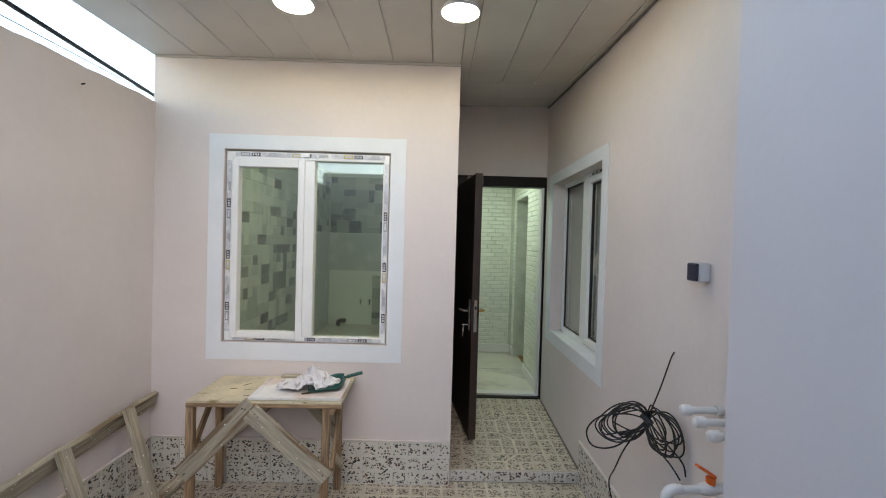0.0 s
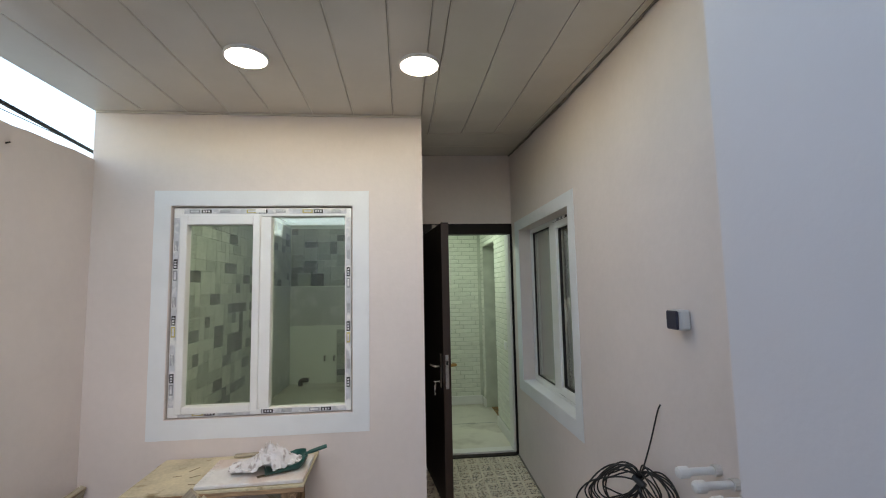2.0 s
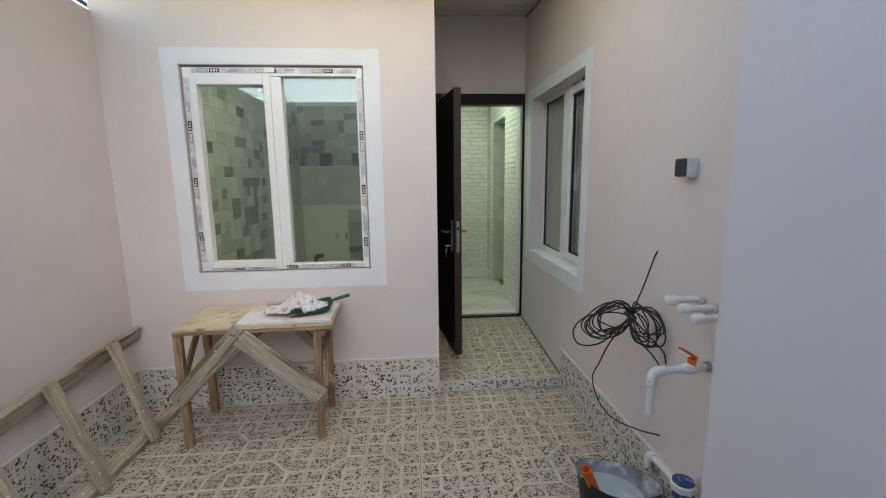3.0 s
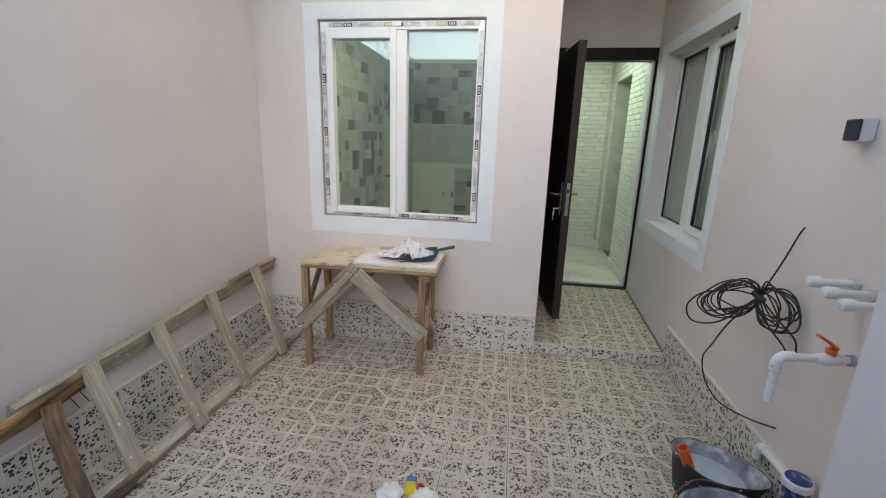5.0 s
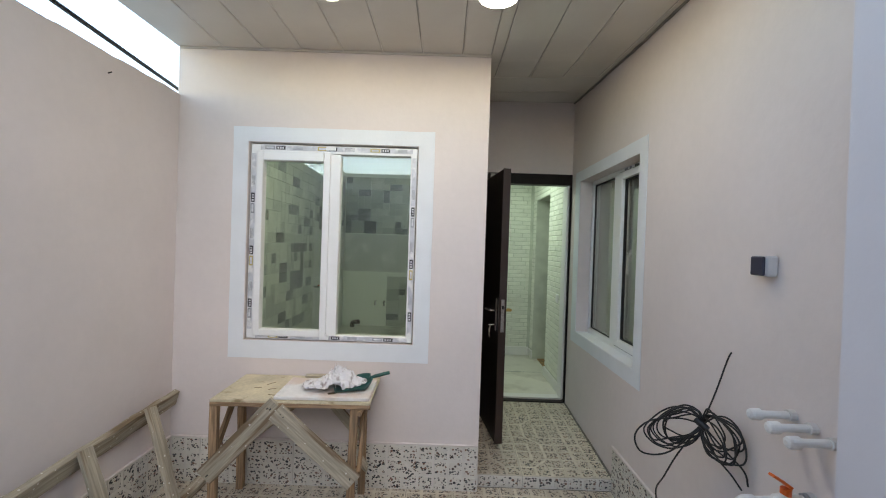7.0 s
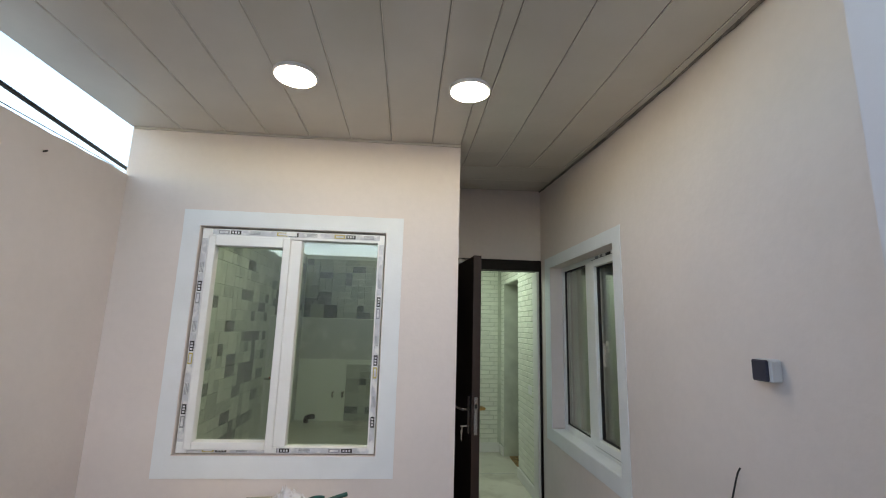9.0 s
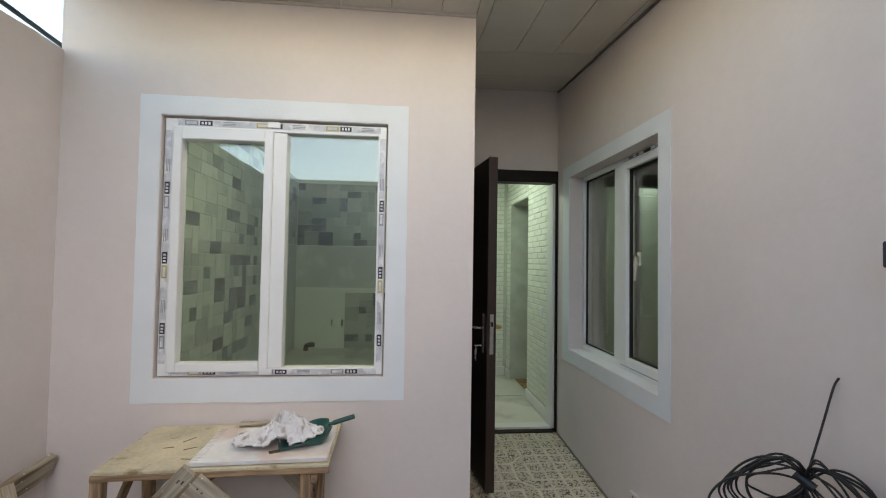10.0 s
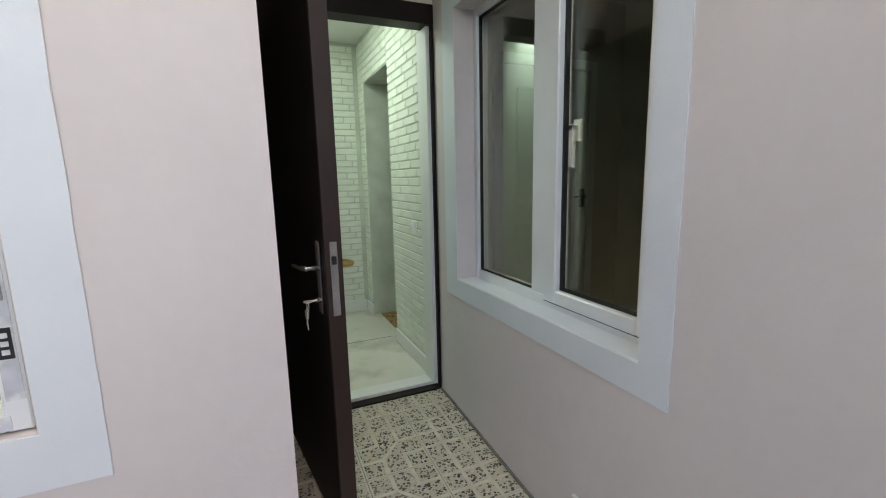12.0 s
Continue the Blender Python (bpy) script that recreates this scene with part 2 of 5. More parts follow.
def box(bm, x0, x1, y0, y1, z0, z1, bevel=0.0, m=None, index=0):
    r = bmesh.ops.create_cube(bm, size=1, matrix=Matrix.Translation(((x0 + x1) / 2, (y0 + y1) / 2, (z0 + z1) / 2)) @ Matrix.Diagonal((abs(x1 - x0), abs(y1 - y0), abs(z1 - z0), 1)))
    vs = r["verts"]
    if bevel:
        es = list({e for v in vs for e in v.link_edges})
        bv = bmesh.ops.bevel(bm, geom=es, offset=bevel, segments=1, affect="EDGES")
        vs = list({v for f in bv["faces"] for v in f.verts} | {v for v in vs if v.is_valid})
    if m is not None:
        bmesh.ops.transform(bm, matrix=m, verts=vs)
    if index:
        for f in {f for v in vs for f in v.link_faces}:
            f.material_index = index
    return vs


def boxes(*rows, bevel=0.0):
    bm = bmesh.new()
    for r in rows:
        box(bm, *r, bevel=bevel)
    return bm


def beam(p, q, wide, thick, up=(0, 0, 1), bevel=0.003, rough=0.0012):
    """A straight board from p to q: thick along up, wide across."""
    p, q = Vector(p), Vector(q)
    d = (q - p)
    z = d.normalized()
    x = Vector(up).cross(z).normalized()
    y = z.cross(x)
    m = Matrix((x, y, z)).transposed().to_4x4()
    bm = bmesh.new()
    n = max(2, int(d.length / 0.09))
    c = min(bevel, wide / 4, thick / 4)
    w, t = wide / 2, thick / 2
    shape = [(-w, -t + c), (-w + c, -t), (w - c, -t), (w, -t + c), (w, t - c), (w - c, t), (-w + c, t), (-w, t - c)]
    rings = []
    for k in range(n + 1):
        ox, oy = random.uniform(-1, 1) * rough, random.uniform(-1, 1) * rough
        rings.append([bm.verts.new((u + ox + random.uniform(-1, 1) * rough * 0.7, v + oy + random.uniform(-1, 1) * rough * 0.7, d.length * k / n)) for u, v in shape])
    for a, e in zip(rings, rings[1:]):
        for k in range(8):
            bm.faces.new((a[k], a[(k + 1) % 8], e[(k + 1) % 8], e[k]))
    bm.faces.new(rings[0][::-1])
    bm.faces.new(rings[-1])
    return bm, Matrix.Translation(p) @ m


def tube(points, radius, sides=10, cap=True, bm=None):
    """A round bar along points."""
    bm = bm or bmesh.new()
    pts = [Vector(p) for p in points]
    rings, ref = [], None
    for i, p in enumerate(pts):
        d = (pts[min(i + 1, len(pts) - 1)] - pts[max(i - 1, 0)]).normalized()
        if ref is None:
            ref = d.orthogonal().normalized()
        ref = (ref - d * ref.dot(d)).normalized()
        o = d.cross(ref)
        r = radius[i] if isinstance(radius, (list, tuple)) else radius
        rings.append([bm.verts.new(p + (ref * math.cos(a) + o * math.sin(a)) * r) for a in (2 * math.pi * k / sides for k in range(sides))])
    for a, b in zip(rings, rings[1:]):
        for k in range(sides):
            bm.faces.new((a[k], a[(k + 1) % sides], b[(k + 1) % sides], b[k]))
    if cap:
        bm.faces.new(rings[0][::-1])
        bm.faces.new(rings[-1])
    return bm


def curve(points, steps=8):
    """Points along a smooth line through the given ones."""
    p = [Vector(q) for q in points]
    p = [2 * p[0] - p[1]] + p + [2 * p[-1] - p[-2]]
    out = []
    for i in range(1, len(p) - 2):
        for k in range(steps):
            t = k / steps
            out.append(0.5 * (2 * p[i] + (p[i + 1] - p[i - 1]) * t + (2 * p[i - 1] - 5 * p[i] + 4 * p[i + 1] - p[i + 2]) * t * t + (3 * p[i] - p[i - 1] - 3 * p[i + 1] + p[i + 2]) * t ** 3))
    return out + [p[-2]]


def lathe(profile, sides=28, centre=(0, 0, 0), sx=1.0, sy=1.0, bm=None):
    """A turned shape: profile of (radius, height)."""
    bm = bm or bmesh.new()
    c = Vector(centre)
    rings = [[bm.verts.new(c + Vector((r * sx * math.cos(a), r * sy * math.sin(a), z))) for a in (2 * math.pi * k / sides for k in range(sides))] for r, z in profile]
    for a, b in zip(rings, rings[1:]):
        for k in range(sides):
            bm.faces.new((a[k], a[(k + 1) % sides], b[(k + 1) % sides], b[k]))
    bm.faces.new(rings[0][::-1])
    bm.faces.new(rings[-1])
    return bm


def ring(x0, x1, z0, z1, wl, wr, wb, wt, y0, y1, bevel=0.0):
    """A rectangular frame in the x-z plane with the widths of its left, right, bottom and top members."""
    return boxes((x0, x0 + wl, y0, y1, z0, z1), (x1 - wr, x1, y0, y1, z0, z1), (x0 + wl, x1 - wr, y0, y1, z0, z0 + wb), (x0 + wl, x1 - wr, y0, y1, z1 - wt, z1), bevel=bevel)


# ---- plan ----
XW, XE, YN, YD, XC = -1.82, 1.03, 2.88, 4.07, 0.148
XB, YB, YS = 0.674, 0.993, -1.8
TOP = 2.47
WIN = (-1.37, -0.293, 0.924, 2.181)
EWIN = (2.7, 3.822, 0.865, 2.145)


def ceiling_z(x, y):
    c = min(1, max(0, (x - 0.16) / 0.87))
    return 2.77 + 0.045 * c * min(1, max(0, (y - 2.0) / 0.88)) + max(0, y - 2.88) * (0.092 - 0.03 * c)


def step_z(y):
    return 0.085 + (y - 2.93) * 0.066


x0, x1, z0, z1 = WIN
structure("wall_north", boxes((XW - 0.01, x0, YN, YN + 0.2, 0, 3.0), (x1, XC, YN, YN + 0.2, 0, 3.0), (x0, x1, YN, YN + 0.2, 0, z0), (x0, x1, YN, YN + 0.2, z1, 3.0)), PINK, "pink painted plaster house wall with a window opening", "wall")
structure("wall_porch", boxes((0.0, XC, YN + 0.2, YD, 0, 3.0)), PINK, "pink painted plaster side wall of the porch", "wall")
structure("wall_door", boxes((XC, XE, YD, YD + 0.15, 2.24, 3.05)), PINK, "pink plaster lintel wall above the entrance door", "wall")
y0, y1, z0, z1 = EWIN
structure("wall_east", boxes((XE, XE + 0.2, YB, y0, 0, 3.1), (XE, XE + 0.2, y1, YD + 0.15, 0, 3.1), (XE, XE + 0.2, y0, y1, 0, z0), (XE, XE + 0.2, y0, y1, z1, 3.1)), PINK, "pink painted plaster house wall with a deep window", "wall")

bm = boxes((XB, XE + 0.2, YS, YB, 0, 2.33))
top = [v for v in bm.verts if v.co.z > 2]
for v in top:
    v.co.z = 2.345 if v.co.x < 0.7 else 2.50
structure("wall_east_thick", bm, SKY_PINK, "thickened pink plaster wall at the yard's side, its colour tinted with sky light", "wall")
bm = bmesh.new()
bmesh.ops.create_grid(bm, x_segments=150, y_segments=9, size=0.5)
for v in bm.verts:
    y, t = v.co.x * (YB - YS) + (YB + YS) / 2, v.co.y + 0.5
    q = Vector((t * 2.2, y * 16, 2))
    edge = 0.012 * noise.noise((0, y * 7, 3)) + 0.007 * noise.noise((0, y * 31, 5))
    v.co = Vector((XB - 0.001 + 0.13 * t, y - 0.0015, 2.343 + 0.12 * t + edge * (1 - t) + (0.010 * abs(noise.noise(q)) + 0.006 * noise.noise(q * 3.1)) * min(1, t * 6)))
ext = bmesh.ops.extrude_face_region(bm, geom=bm.faces[:])
for v in [g for g in ext["geom"] if isinstance(g, bmesh.types.BMVert)]:
    v.co.z -= 0.035
structure("wall_ledge", bm, LEDGE, "crumbling plaster ledge on top of the thick wall", "trim")
bm = bmesh.new()
bmesh.ops.create_grid(bm, x_segments=28, y_segments=14, size=0.5)
for v in bm.verts:
    y, z = v.co.x * (YB - YS) + (YB + YS) / 2, v.co.y * 1.0 + 2.85
    v.co = Vector((0.785 + 0.012 * noise.noise((0, y * 9, z * 9)) + (0.015 if z < 2.5 else 0) * noise.noise((3, y * 14, z * 14)), y, z))
ext = bmesh.ops.extrude_face_region(bm, geom=bm.faces[:])
for v in [g for g in ext["geom"] if isinstance(g, bmesh.types.BMVert)]:
    v.co.x = XE + 0.19
structure("wall_east_upper", bm, PLASTER, "rough white unfinished plaster above the ledge", "wall")

bm = bmesh.new()
bmesh.ops.create_grid(bm, x_segments=60, y_segments=1, size=0.5)
for v in bm.verts:
    y = v.co.x * (YN - YS) + (YN + YS) / 2
    v.co = Vector((XW, y, 0 if v.co.y < 0 else TOP + 0.012 * noise.noise((0, y * 5, 1)) + 0.006 * noise.noise((0, y * 22, 4))))
ext = bmesh.ops.extrude_face_region(bm, geom=bm.faces[:])
for v in [g for g in ext["geom"] if isinstance(g, bmesh.types.BMVert)]:
    v.co.x = XW - 0.2
structure("wall_west", bm, PINK, "pink painted yard wall with an uneven top edge", "wall")
structure("wall_south", boxes((XW - 0.2, XE + 0.2, YS - 0.2, YS, 0, 2.77)), PINK, "pink painted yard wall behind the walker", "wall")
structure("ground", boxes((-60, 60, -60, 60, -0.3, -0.06)), CEMENT, "grey ground round the house", "ground")

# floors
structure("floor", boxes((XW, XE, YS, 2.945, -0.06, -0.006)), GROUT, "cement bed under the terrazzo yard tiles", "floor")
bm = boxes((XC, XE, 2.945, YD, -0.06, 0.0))
for v in bm.verts:
    if v.co.z > -0.03:
        v.co.z = step_z(v.co.y) - 0.006
structure("porch_step", bm, GROUT, "low step and sloping porch floor bed", "step")
bm = boxes((XE - 0.01, XE - 0.001, 2.935, YD - 0.01, 0, 0.012))
for v in bm.verts:
    v.co.z += step_z(v.co.y) + 0.002
structure("floor_joint", bm, GROUT, "dark joint between porch tiles and wall", "trim")
structure("floor_hall", boxes((0.0, 1.4, YD, 6.5, 0, 0.165)), FLOOR_IN, "pale dusty hall floor tiles", "floor")
structure("floor_kitchen", boxes((-2.0, 0.0, YN + 0.2, 7.6, 0, 0.165)), FLOOR_IN, "pale dusty kitchen floor tiles", "floor")
# Unseen floor; the pale tile is chosen to brighten the room by bounce.
structure("floor_room", boxes((1.4, 3.2, 0.6, 5.98, 0, 0.165)), FLOOR_IN, "unseen floor of the unlit room, made pale to bounce window light", "floor")

# ceiling: long panels over the yard, cross panels in the porch
bm = bmesh.new()


def panel(bm, xa, xb, ya, yb, along_y=True):
    g = 0.001
    n = 6
    ts = [i / n for i in range(n + 1)]
    rows = []
    for t in ts:
        if along_y:
            y = ya + (yb - ya) * t
            line = [(xa + g, y), (xa + g + 0.004, y), (xb - g - 0.004, y), (xb - g, y)]
        else:
            x = xa + (xb - xa) * t
            line = [(x, ya + g), (x, ya + g + 0.004), (x, yb - g - 0.004), (x, yb - g)]
        rows.append([bm.verts.new((x, y, ceiling_z(x, y) + (0.004 if k in (0, 3) else 0))) for k, (x, y) in enumerate(line)])
    for a, b in zip(rows, rows[1:]):
        for k in range(3):
            bm.faces.new((a[k], a[k + 1], b[k + 1], b[k]))


def front_y(x):
    return 1.315 + 0.1 * x


seams = [XW - 0.02] + [-0.033 + 0.2525 * k for k in range(-6, 4)] + [0.985, XE]
for a, b in zip(seams, seams[1:]):
    mid = (a + b) / 2
    if b <= XC + 0.1:
        panel(bm, a, min(b, XC), front_y(mid), YN) if a < XC else None
        if b > XC:
            panel(bm, XC, b, front_y(mid), 3.33)
    else:
        panel(bm, a, b, front_y(mid), 3.33)
panel(bm, XC, XE, 3.337, 3.72, False)
panel(bm, XC, XE, 3.72, YD, False)
ceiling = structure("ceiling", bm, CEIL, "glossy beige-grey PVC panel ceiling with thin joints", "ceiling")
SEAM = material("pale_panel_joint", (0.74, 0.7, 0.64), 0.3, vary=0.2, scale=9)
bm = bmesh.new()
for x in seams[1:-1]:
    ya, yb = front_y(x) + 0.13, YN - 0.002 if x < XC else 3.33
    for k in range(6):
        vs = box(bm, x + 0.001, x + 0.0032, ya + (yb - ya) * k / 6, ya + (yb - ya) * (k + 1) / 6, 0.0, 1.0)
        for v in vs:
            v.co.z = ceiling_z(v.co.x, v.co.y) - (0.0012 if v.co.z < 0.5 else -0.003)
structure("ceiling_joints", bm, SEAM, "pale lips along the joints of the ceiling panels", "trim")
bm = bmesh.new()
for i in range(12):
    a, b = XW + (XE - XW) * i / 12, XW + (XE - XW) * (i + 1) / 12
    vs = box(bm, a, b, front_y(a), YN if b < XC else YD + 0.1, 2.79, 2.80)
    for v in vs:
        v.co.z = ceiling_z(v.co.x, v.co.y) + (0.012 if v.co.z < 2.795 else 0.03)
        if v.co.y < 1.7:
            v.co.y = front_y(v.co.x) + 0.003
structure("ceiling_backing", bm, GROUT, "dark boards above the ceiling panels", "ceiling")

# rooms
structure("ceiling_indoor", boxes((-1.93, 0.0, YN + 0.2, 7.6, 2.72, 2.8), (0.0, 1.24, YD + 0.15, 6.5, 2.52, 2.8), (1.24, 3.2, 0.6, 5.98, 2.72, 2.8)), WHITE, "plain white indoor ceiling", "ceiling")
structure("wall_kitchen_west", boxes((-1.93, -1.81, YN + 0.2, 7.6, 0.165, 2.72)), INNER, "pale plain kitchen wall", "wall")
structure("wall_kitchen_north", boxes((-1.81, 0.0, 7.4, 7.6, 0.165, 2.72)), INNER, "pale cream kitchen end wall", "wall")
structure("wall_hall_west", boxes((0.0, 0.16, YD + 0.15, 6.3, 0.165, 2.72), (-0.05, 0.0, 6.3, 7.4, 0.165, 2.72)), INNER, "pale hall partition wall", "wall")
structure("wall_hall_north", boxes((0.16, 1.04, 5.78, 5.98, 0.165, 2.52)), BRICKJ, "hall end wall clad with white brick panels", "wall")
structure("wall_hall_east", boxes((1.04, 1.24, YD + 0.15, 4.91, 0.165, 2.52), (1.04, 1.24, 5.6, 5.98, 0.165, 2.52), (1.04, 1.24, 4.91, 5.6, 2.165, 2.52)), BRICKJ, "hall side wall clad with white brick panels and a doorway", "wall")
# Stops short at x 1.68: an added gap that lets hall light spill in.
structure("wall_room_north", boxes((1.68, 3.0, 4.7, 4.85, 0.165, 2.72)), BEIGE, "beige wall of the unlit room", "wall")
structure("wall_room_east", boxes((3.0, 3.2, 0.6, 5.98, 0.165, 2.72)), BEIGE, "beige wall of the unlit room", "wall")
structure("wall_room_south", boxes((1.23, 3.2, 0.6, 0.8, 0.165, 2.72)), BEIGE, "beige wall of the unlit room", "wall")

# ---- windows ----
def window_band(name, a0, a1, z0, z1, hole, frame_m):
    """The white painted band round a window, with a slightly uneven brush edge."""
    bm = bmesh.new()
    h0, h1, hz0, hz1 = hole
    outer, inner = [], []
    n = 24
    for k in range(4 * n):
        s, t = divmod(k, n)
        t /= n
        w = 0.0025 * noise.noise((k * 0.9, 7, a0))
        o = [(a0 + (a1 - a0) * t, z0 + w), (a1 + w, z0 + (z1 - z0) * t), (a1 - (a1 - a0) * t, z1 + w), (a0 + w, z1 - (z1 - z0) * t)][s]
        i = [(h0 + (h1 - h0) * t, hz0), (h1, hz0 + (hz1 - hz0) * t), (h1 - (h1 - h0) * t, hz1), (h0, hz1 - (hz1 - hz0) * t)][s]
        outer.append(bm.verts.new((o[0], -0.004, o[1])))
        inner.append(bm.verts.new((i[0], -0.004, i[1])))
    for k in range(4 * n):
        j = (k + 1) % (4 * n)
        bm.faces.new((outer[k], outer[j], inner[j], inner[k]))
    ext = bmesh.ops.extrude_face_region(bm, geom=bm.faces[:])
    for v in [g for g in ext["geom"] if isinstance(g, bmesh.types.BMVert)]:
        v.co.y = -0.0005
    bmesh.ops.transform(bm, matrix=frame_m, verts=bm.verts)
    return structure(name, bm, WHITE_TRIM, "white painted band round the window", "trim")


window_band("trim", -1.467, -0.19, 0.808, 2.276, (-1.373, -0.29, 0.921, 2.184), Matrix.Translation((0, YN, 0)))
window_band("trim", 0, 1.348, 0.769, 2.232, (0.128, 1.25, 0.865, 2.145), Matrix.Translation((XE, 3.95, 0)) @ Matrix.Rotation(-math.pi / 2, 4, "Z"))

win = thing("window_1", pose(0, 0, 0), "white plastic window with printed protective tape, closed", "window", kind="structure")
yf = YN + 0.012
part("window_frame", ring(-1.36, -0.30, 0.93, 2.17, 0.055, 0.04, 0.033, 0.05, yf, yf + 0.07, 0.003), PVC, win)
part("mullion", boxes((-0.852, -0.787, yf + 0.002, yf + 0.07, 0.964, 2.118), bevel=0.003), PVC, win)
sash = part("sash", ring(-1.318, -0.85, 0.95, 2.128, 0.042, 0.042, 0.042, 0.06, yf - 0.014, yf + 0.05, 0.004), PVC, win)
part("pane", boxes((-1.285, -0.885, yf + 0.03, yf + 0.036, 0.985, 2.08)), PANE, sash)
part("pane", boxes((-0.79, -0.335, yf + 0.03, yf + 0.034, 0.957, 2.125)), PANE, win)
part("pane", boxes((-0.79, -0.335, yf + 0.046, yf + 0.05, 0.957, 2.125)), PANE, win)
part("pane", boxes((-1.285, -0.885, yf + 0.044, yf + 0.048, 0.985, 2.08)), PANE, sash)

ew = thing("window_2", pose(0, 0, 0), "white plastic window set deep in the wall, closed", "window", kind="structure")
M2 = Matrix.Translation((XE + 0.1, 3.822, 0)) @ Matrix.Rotation(-math.pi / 2, 4, "Z")


def wpart(name, bm, mat, parent):
    bmesh.ops.transform(bm, matrix=M2, verts=bm.verts)
    return part(name, bm, mat, parent)


wpart("window_frame", ring(0.0, 1.122, 0.865, 2.145, 0.03, 0.045, 0.045, 0.034, 0, 0.07, 0.003), PVC, ew)
wpart("mullion", boxes((0.485, 0.578, 0.0, 0.07, 0.91, 2.111), bevel=0.004), PVC, ew)
sash2 = wpart("sash", ring(0.582, 1.088, 0.894, 2.118, 0.07, 0.06, 0.052, 0.05, -0.014, 0.05, 0.005), PVC, ew)
wpart("gasket", ring(0.576, 1.092, 0.889, 2.122, 0.006, 0.006, 0.005, 0.005, -0.004, 0.01), RUBBER, sash2)
wpart("gasket", ring(0.649, 1.031, 0.943, 2.071, 0.01, 0.01, 0.01, 0.01, 0.01, 0.03), RUBBER, sash2)
wpart("gasket", ring(0.028, 0.489, 0.907, 2.113, 0.009, 0.009, 0.009, 0.009, 0.016, 0.03), RUBBER, ew)
wpart("pane", boxes((0.648, 1.032, 0.03, 0.036, 0.942, 2.072)), PANE, sash2)
wpart("pane", boxes((0.026, 0.49, 0.03, 0.036, 0.905, 2.115)), PANE, ew)
wpart("pane", boxes((0.648, 1.032, 0.044, 0.048, 0.942, 2.072)), PANE, sash2)
wpart("pane", boxes((0.026, 0.49, 0.046, 0.05, 0.905, 2.115)), PANE, ew)
wpart("window_sill", boxes((0.0, 1.122, -0.1, 0.0, 0.855, 0.869), bevel=0.003), WHITE_TRIM, ew)
for ob in bpy.data.objects:
    if ob.name.startswith("pane"):
        ob.visible_shadow = False

# ---- entrance door ----
dr = thing("door_1", pose(0, 0, 0), "dark brown steel entrance door standing open outwards", "door", kind="structure")
part("door_frame", boxes((0.152, 0.21, YD - 0.01, YD + 0.1, 0.14, 2.145), (1.014, XE - 0.001, YD - 0.01, YD + 0.1, 0.14, 2.145), (0.152, XE - 0.001, YD - 0.01, YD + 0.1, 2.145, 2.24), (0.21, 1.014, YD - 0.01, YD + 0.05, 0.14, 0.172), bevel=0.002), BLACKDOOR, dr)
hinge, free = Vector((0.215, 4.05)), Vector((0.325, 3.225))
d = free - hinge
LEAF = Matrix.Translation((hinge.x, hinge.y, 0)) @ Matrix.Rotation(math.atan2(d.y, d.x), 4, "Z")
L = d.length


def dpart(name, bm, mat, parent, label=""):
    bmesh.ops.transform(bm, matrix=LEAF, verts=bm.verts)
    return part(name, bm, mat, parent, label)


leaf = dpart("door_leaf", boxes((0, L, -0.03, 0.022, 0.155, 2.125), bevel=0.004), BLACKDOOR, dr)
DOOR_EDGE = material("dark_brown_steel", (0.032, 0.017, 0.014), 0.45, vary=0.15, scale=9)
dpart("edge_strip", boxes((L - 0.012, L + 0.001, -0.031, 0.023, 0.154, 2.126), bevel=0.001), DOOR_EDGE, leaf, "dark brown folded steel edge")
plate = dpart("lock_plate", boxes((L - 0.002, L + 0.003, -0.016, 0.008, 0.955, 1.19), bevel=0.001), CHROME, leaf, "chrome lock plate on the door's edge")
dpart("latch", boxes((L + 0.002, L + 0.009, -0.01, 0.002, 1.12, 1.145)), RUBBER, plate)
esc = dpart("handle_plate", boxes((L - 0.075, L - 0.038, -0.04, -0.03, 0.955, 1.19), bevel=0.003), CHROME, leaf, "chrome handle plate")
dpart("handle", tube(curve([(L - 0.056, -0.038, 1.105), (L - 0.056, -0.075, 1.105), (L - 0.075, -0.085, 1.105), (L - 0.17, -0.088, 1.1)], 5), 0.0085, 10), CHROME, leaf, "chrome lever handle")
dpart("handle", tube(curve([(L - 0.056, 0.022, 1.105), (L - 0.056, 0.065, 1.105), (L - 0.075, 0.075, 1.105), (L - 0.15, 0.077, 1.1)], 5), 0.0095, 10), BRASS, leaf, "brass lever handle")
dpart("handle_plate", boxes((L - 0.075, L - 0.038, 0.022, 0.03, 0.955, 1.19), bevel=0.003), BRASS, leaf, "brass handle plate")
dpart("lock_cylinder", tube([(L - 0.056, -0.03, 1.0), (L - 0.056, -0.05, 1.0)], 0.009, 12), CHROME, leaf)
for zh in (0.4, 1.2, 1.9):
    dpart("hinge", tube([(0.0, -0.034, zh), (0.0, -0.034, zh + 0.1)], 0.009, 10), BLACKDOOR, leaf)

NICKEL = material("nickel_key", (0.8, 0.79, 0.76), 0.42, 0.6, vary=0.08, scale=40)
keys = thing("key_bunch", pose(0, 0, 0), "small steel keys hanging from the door's lock", "keys")
bm = tube([(L - 0.056, -0.05, 1.0), (L - 0.056, -0.075, 1.0)], 0.0035, 6)
lathe([(0.014, -0.0015), (0.014, 0.0015)], 14, bm=bm, centre=(0, 0, 0))
bmesh.ops.translate(bm, verts=bm.verts[-28:], vec=(L - 0.056, -0.078, 1.0))
dpart("key", bm, NICKEL, keys)
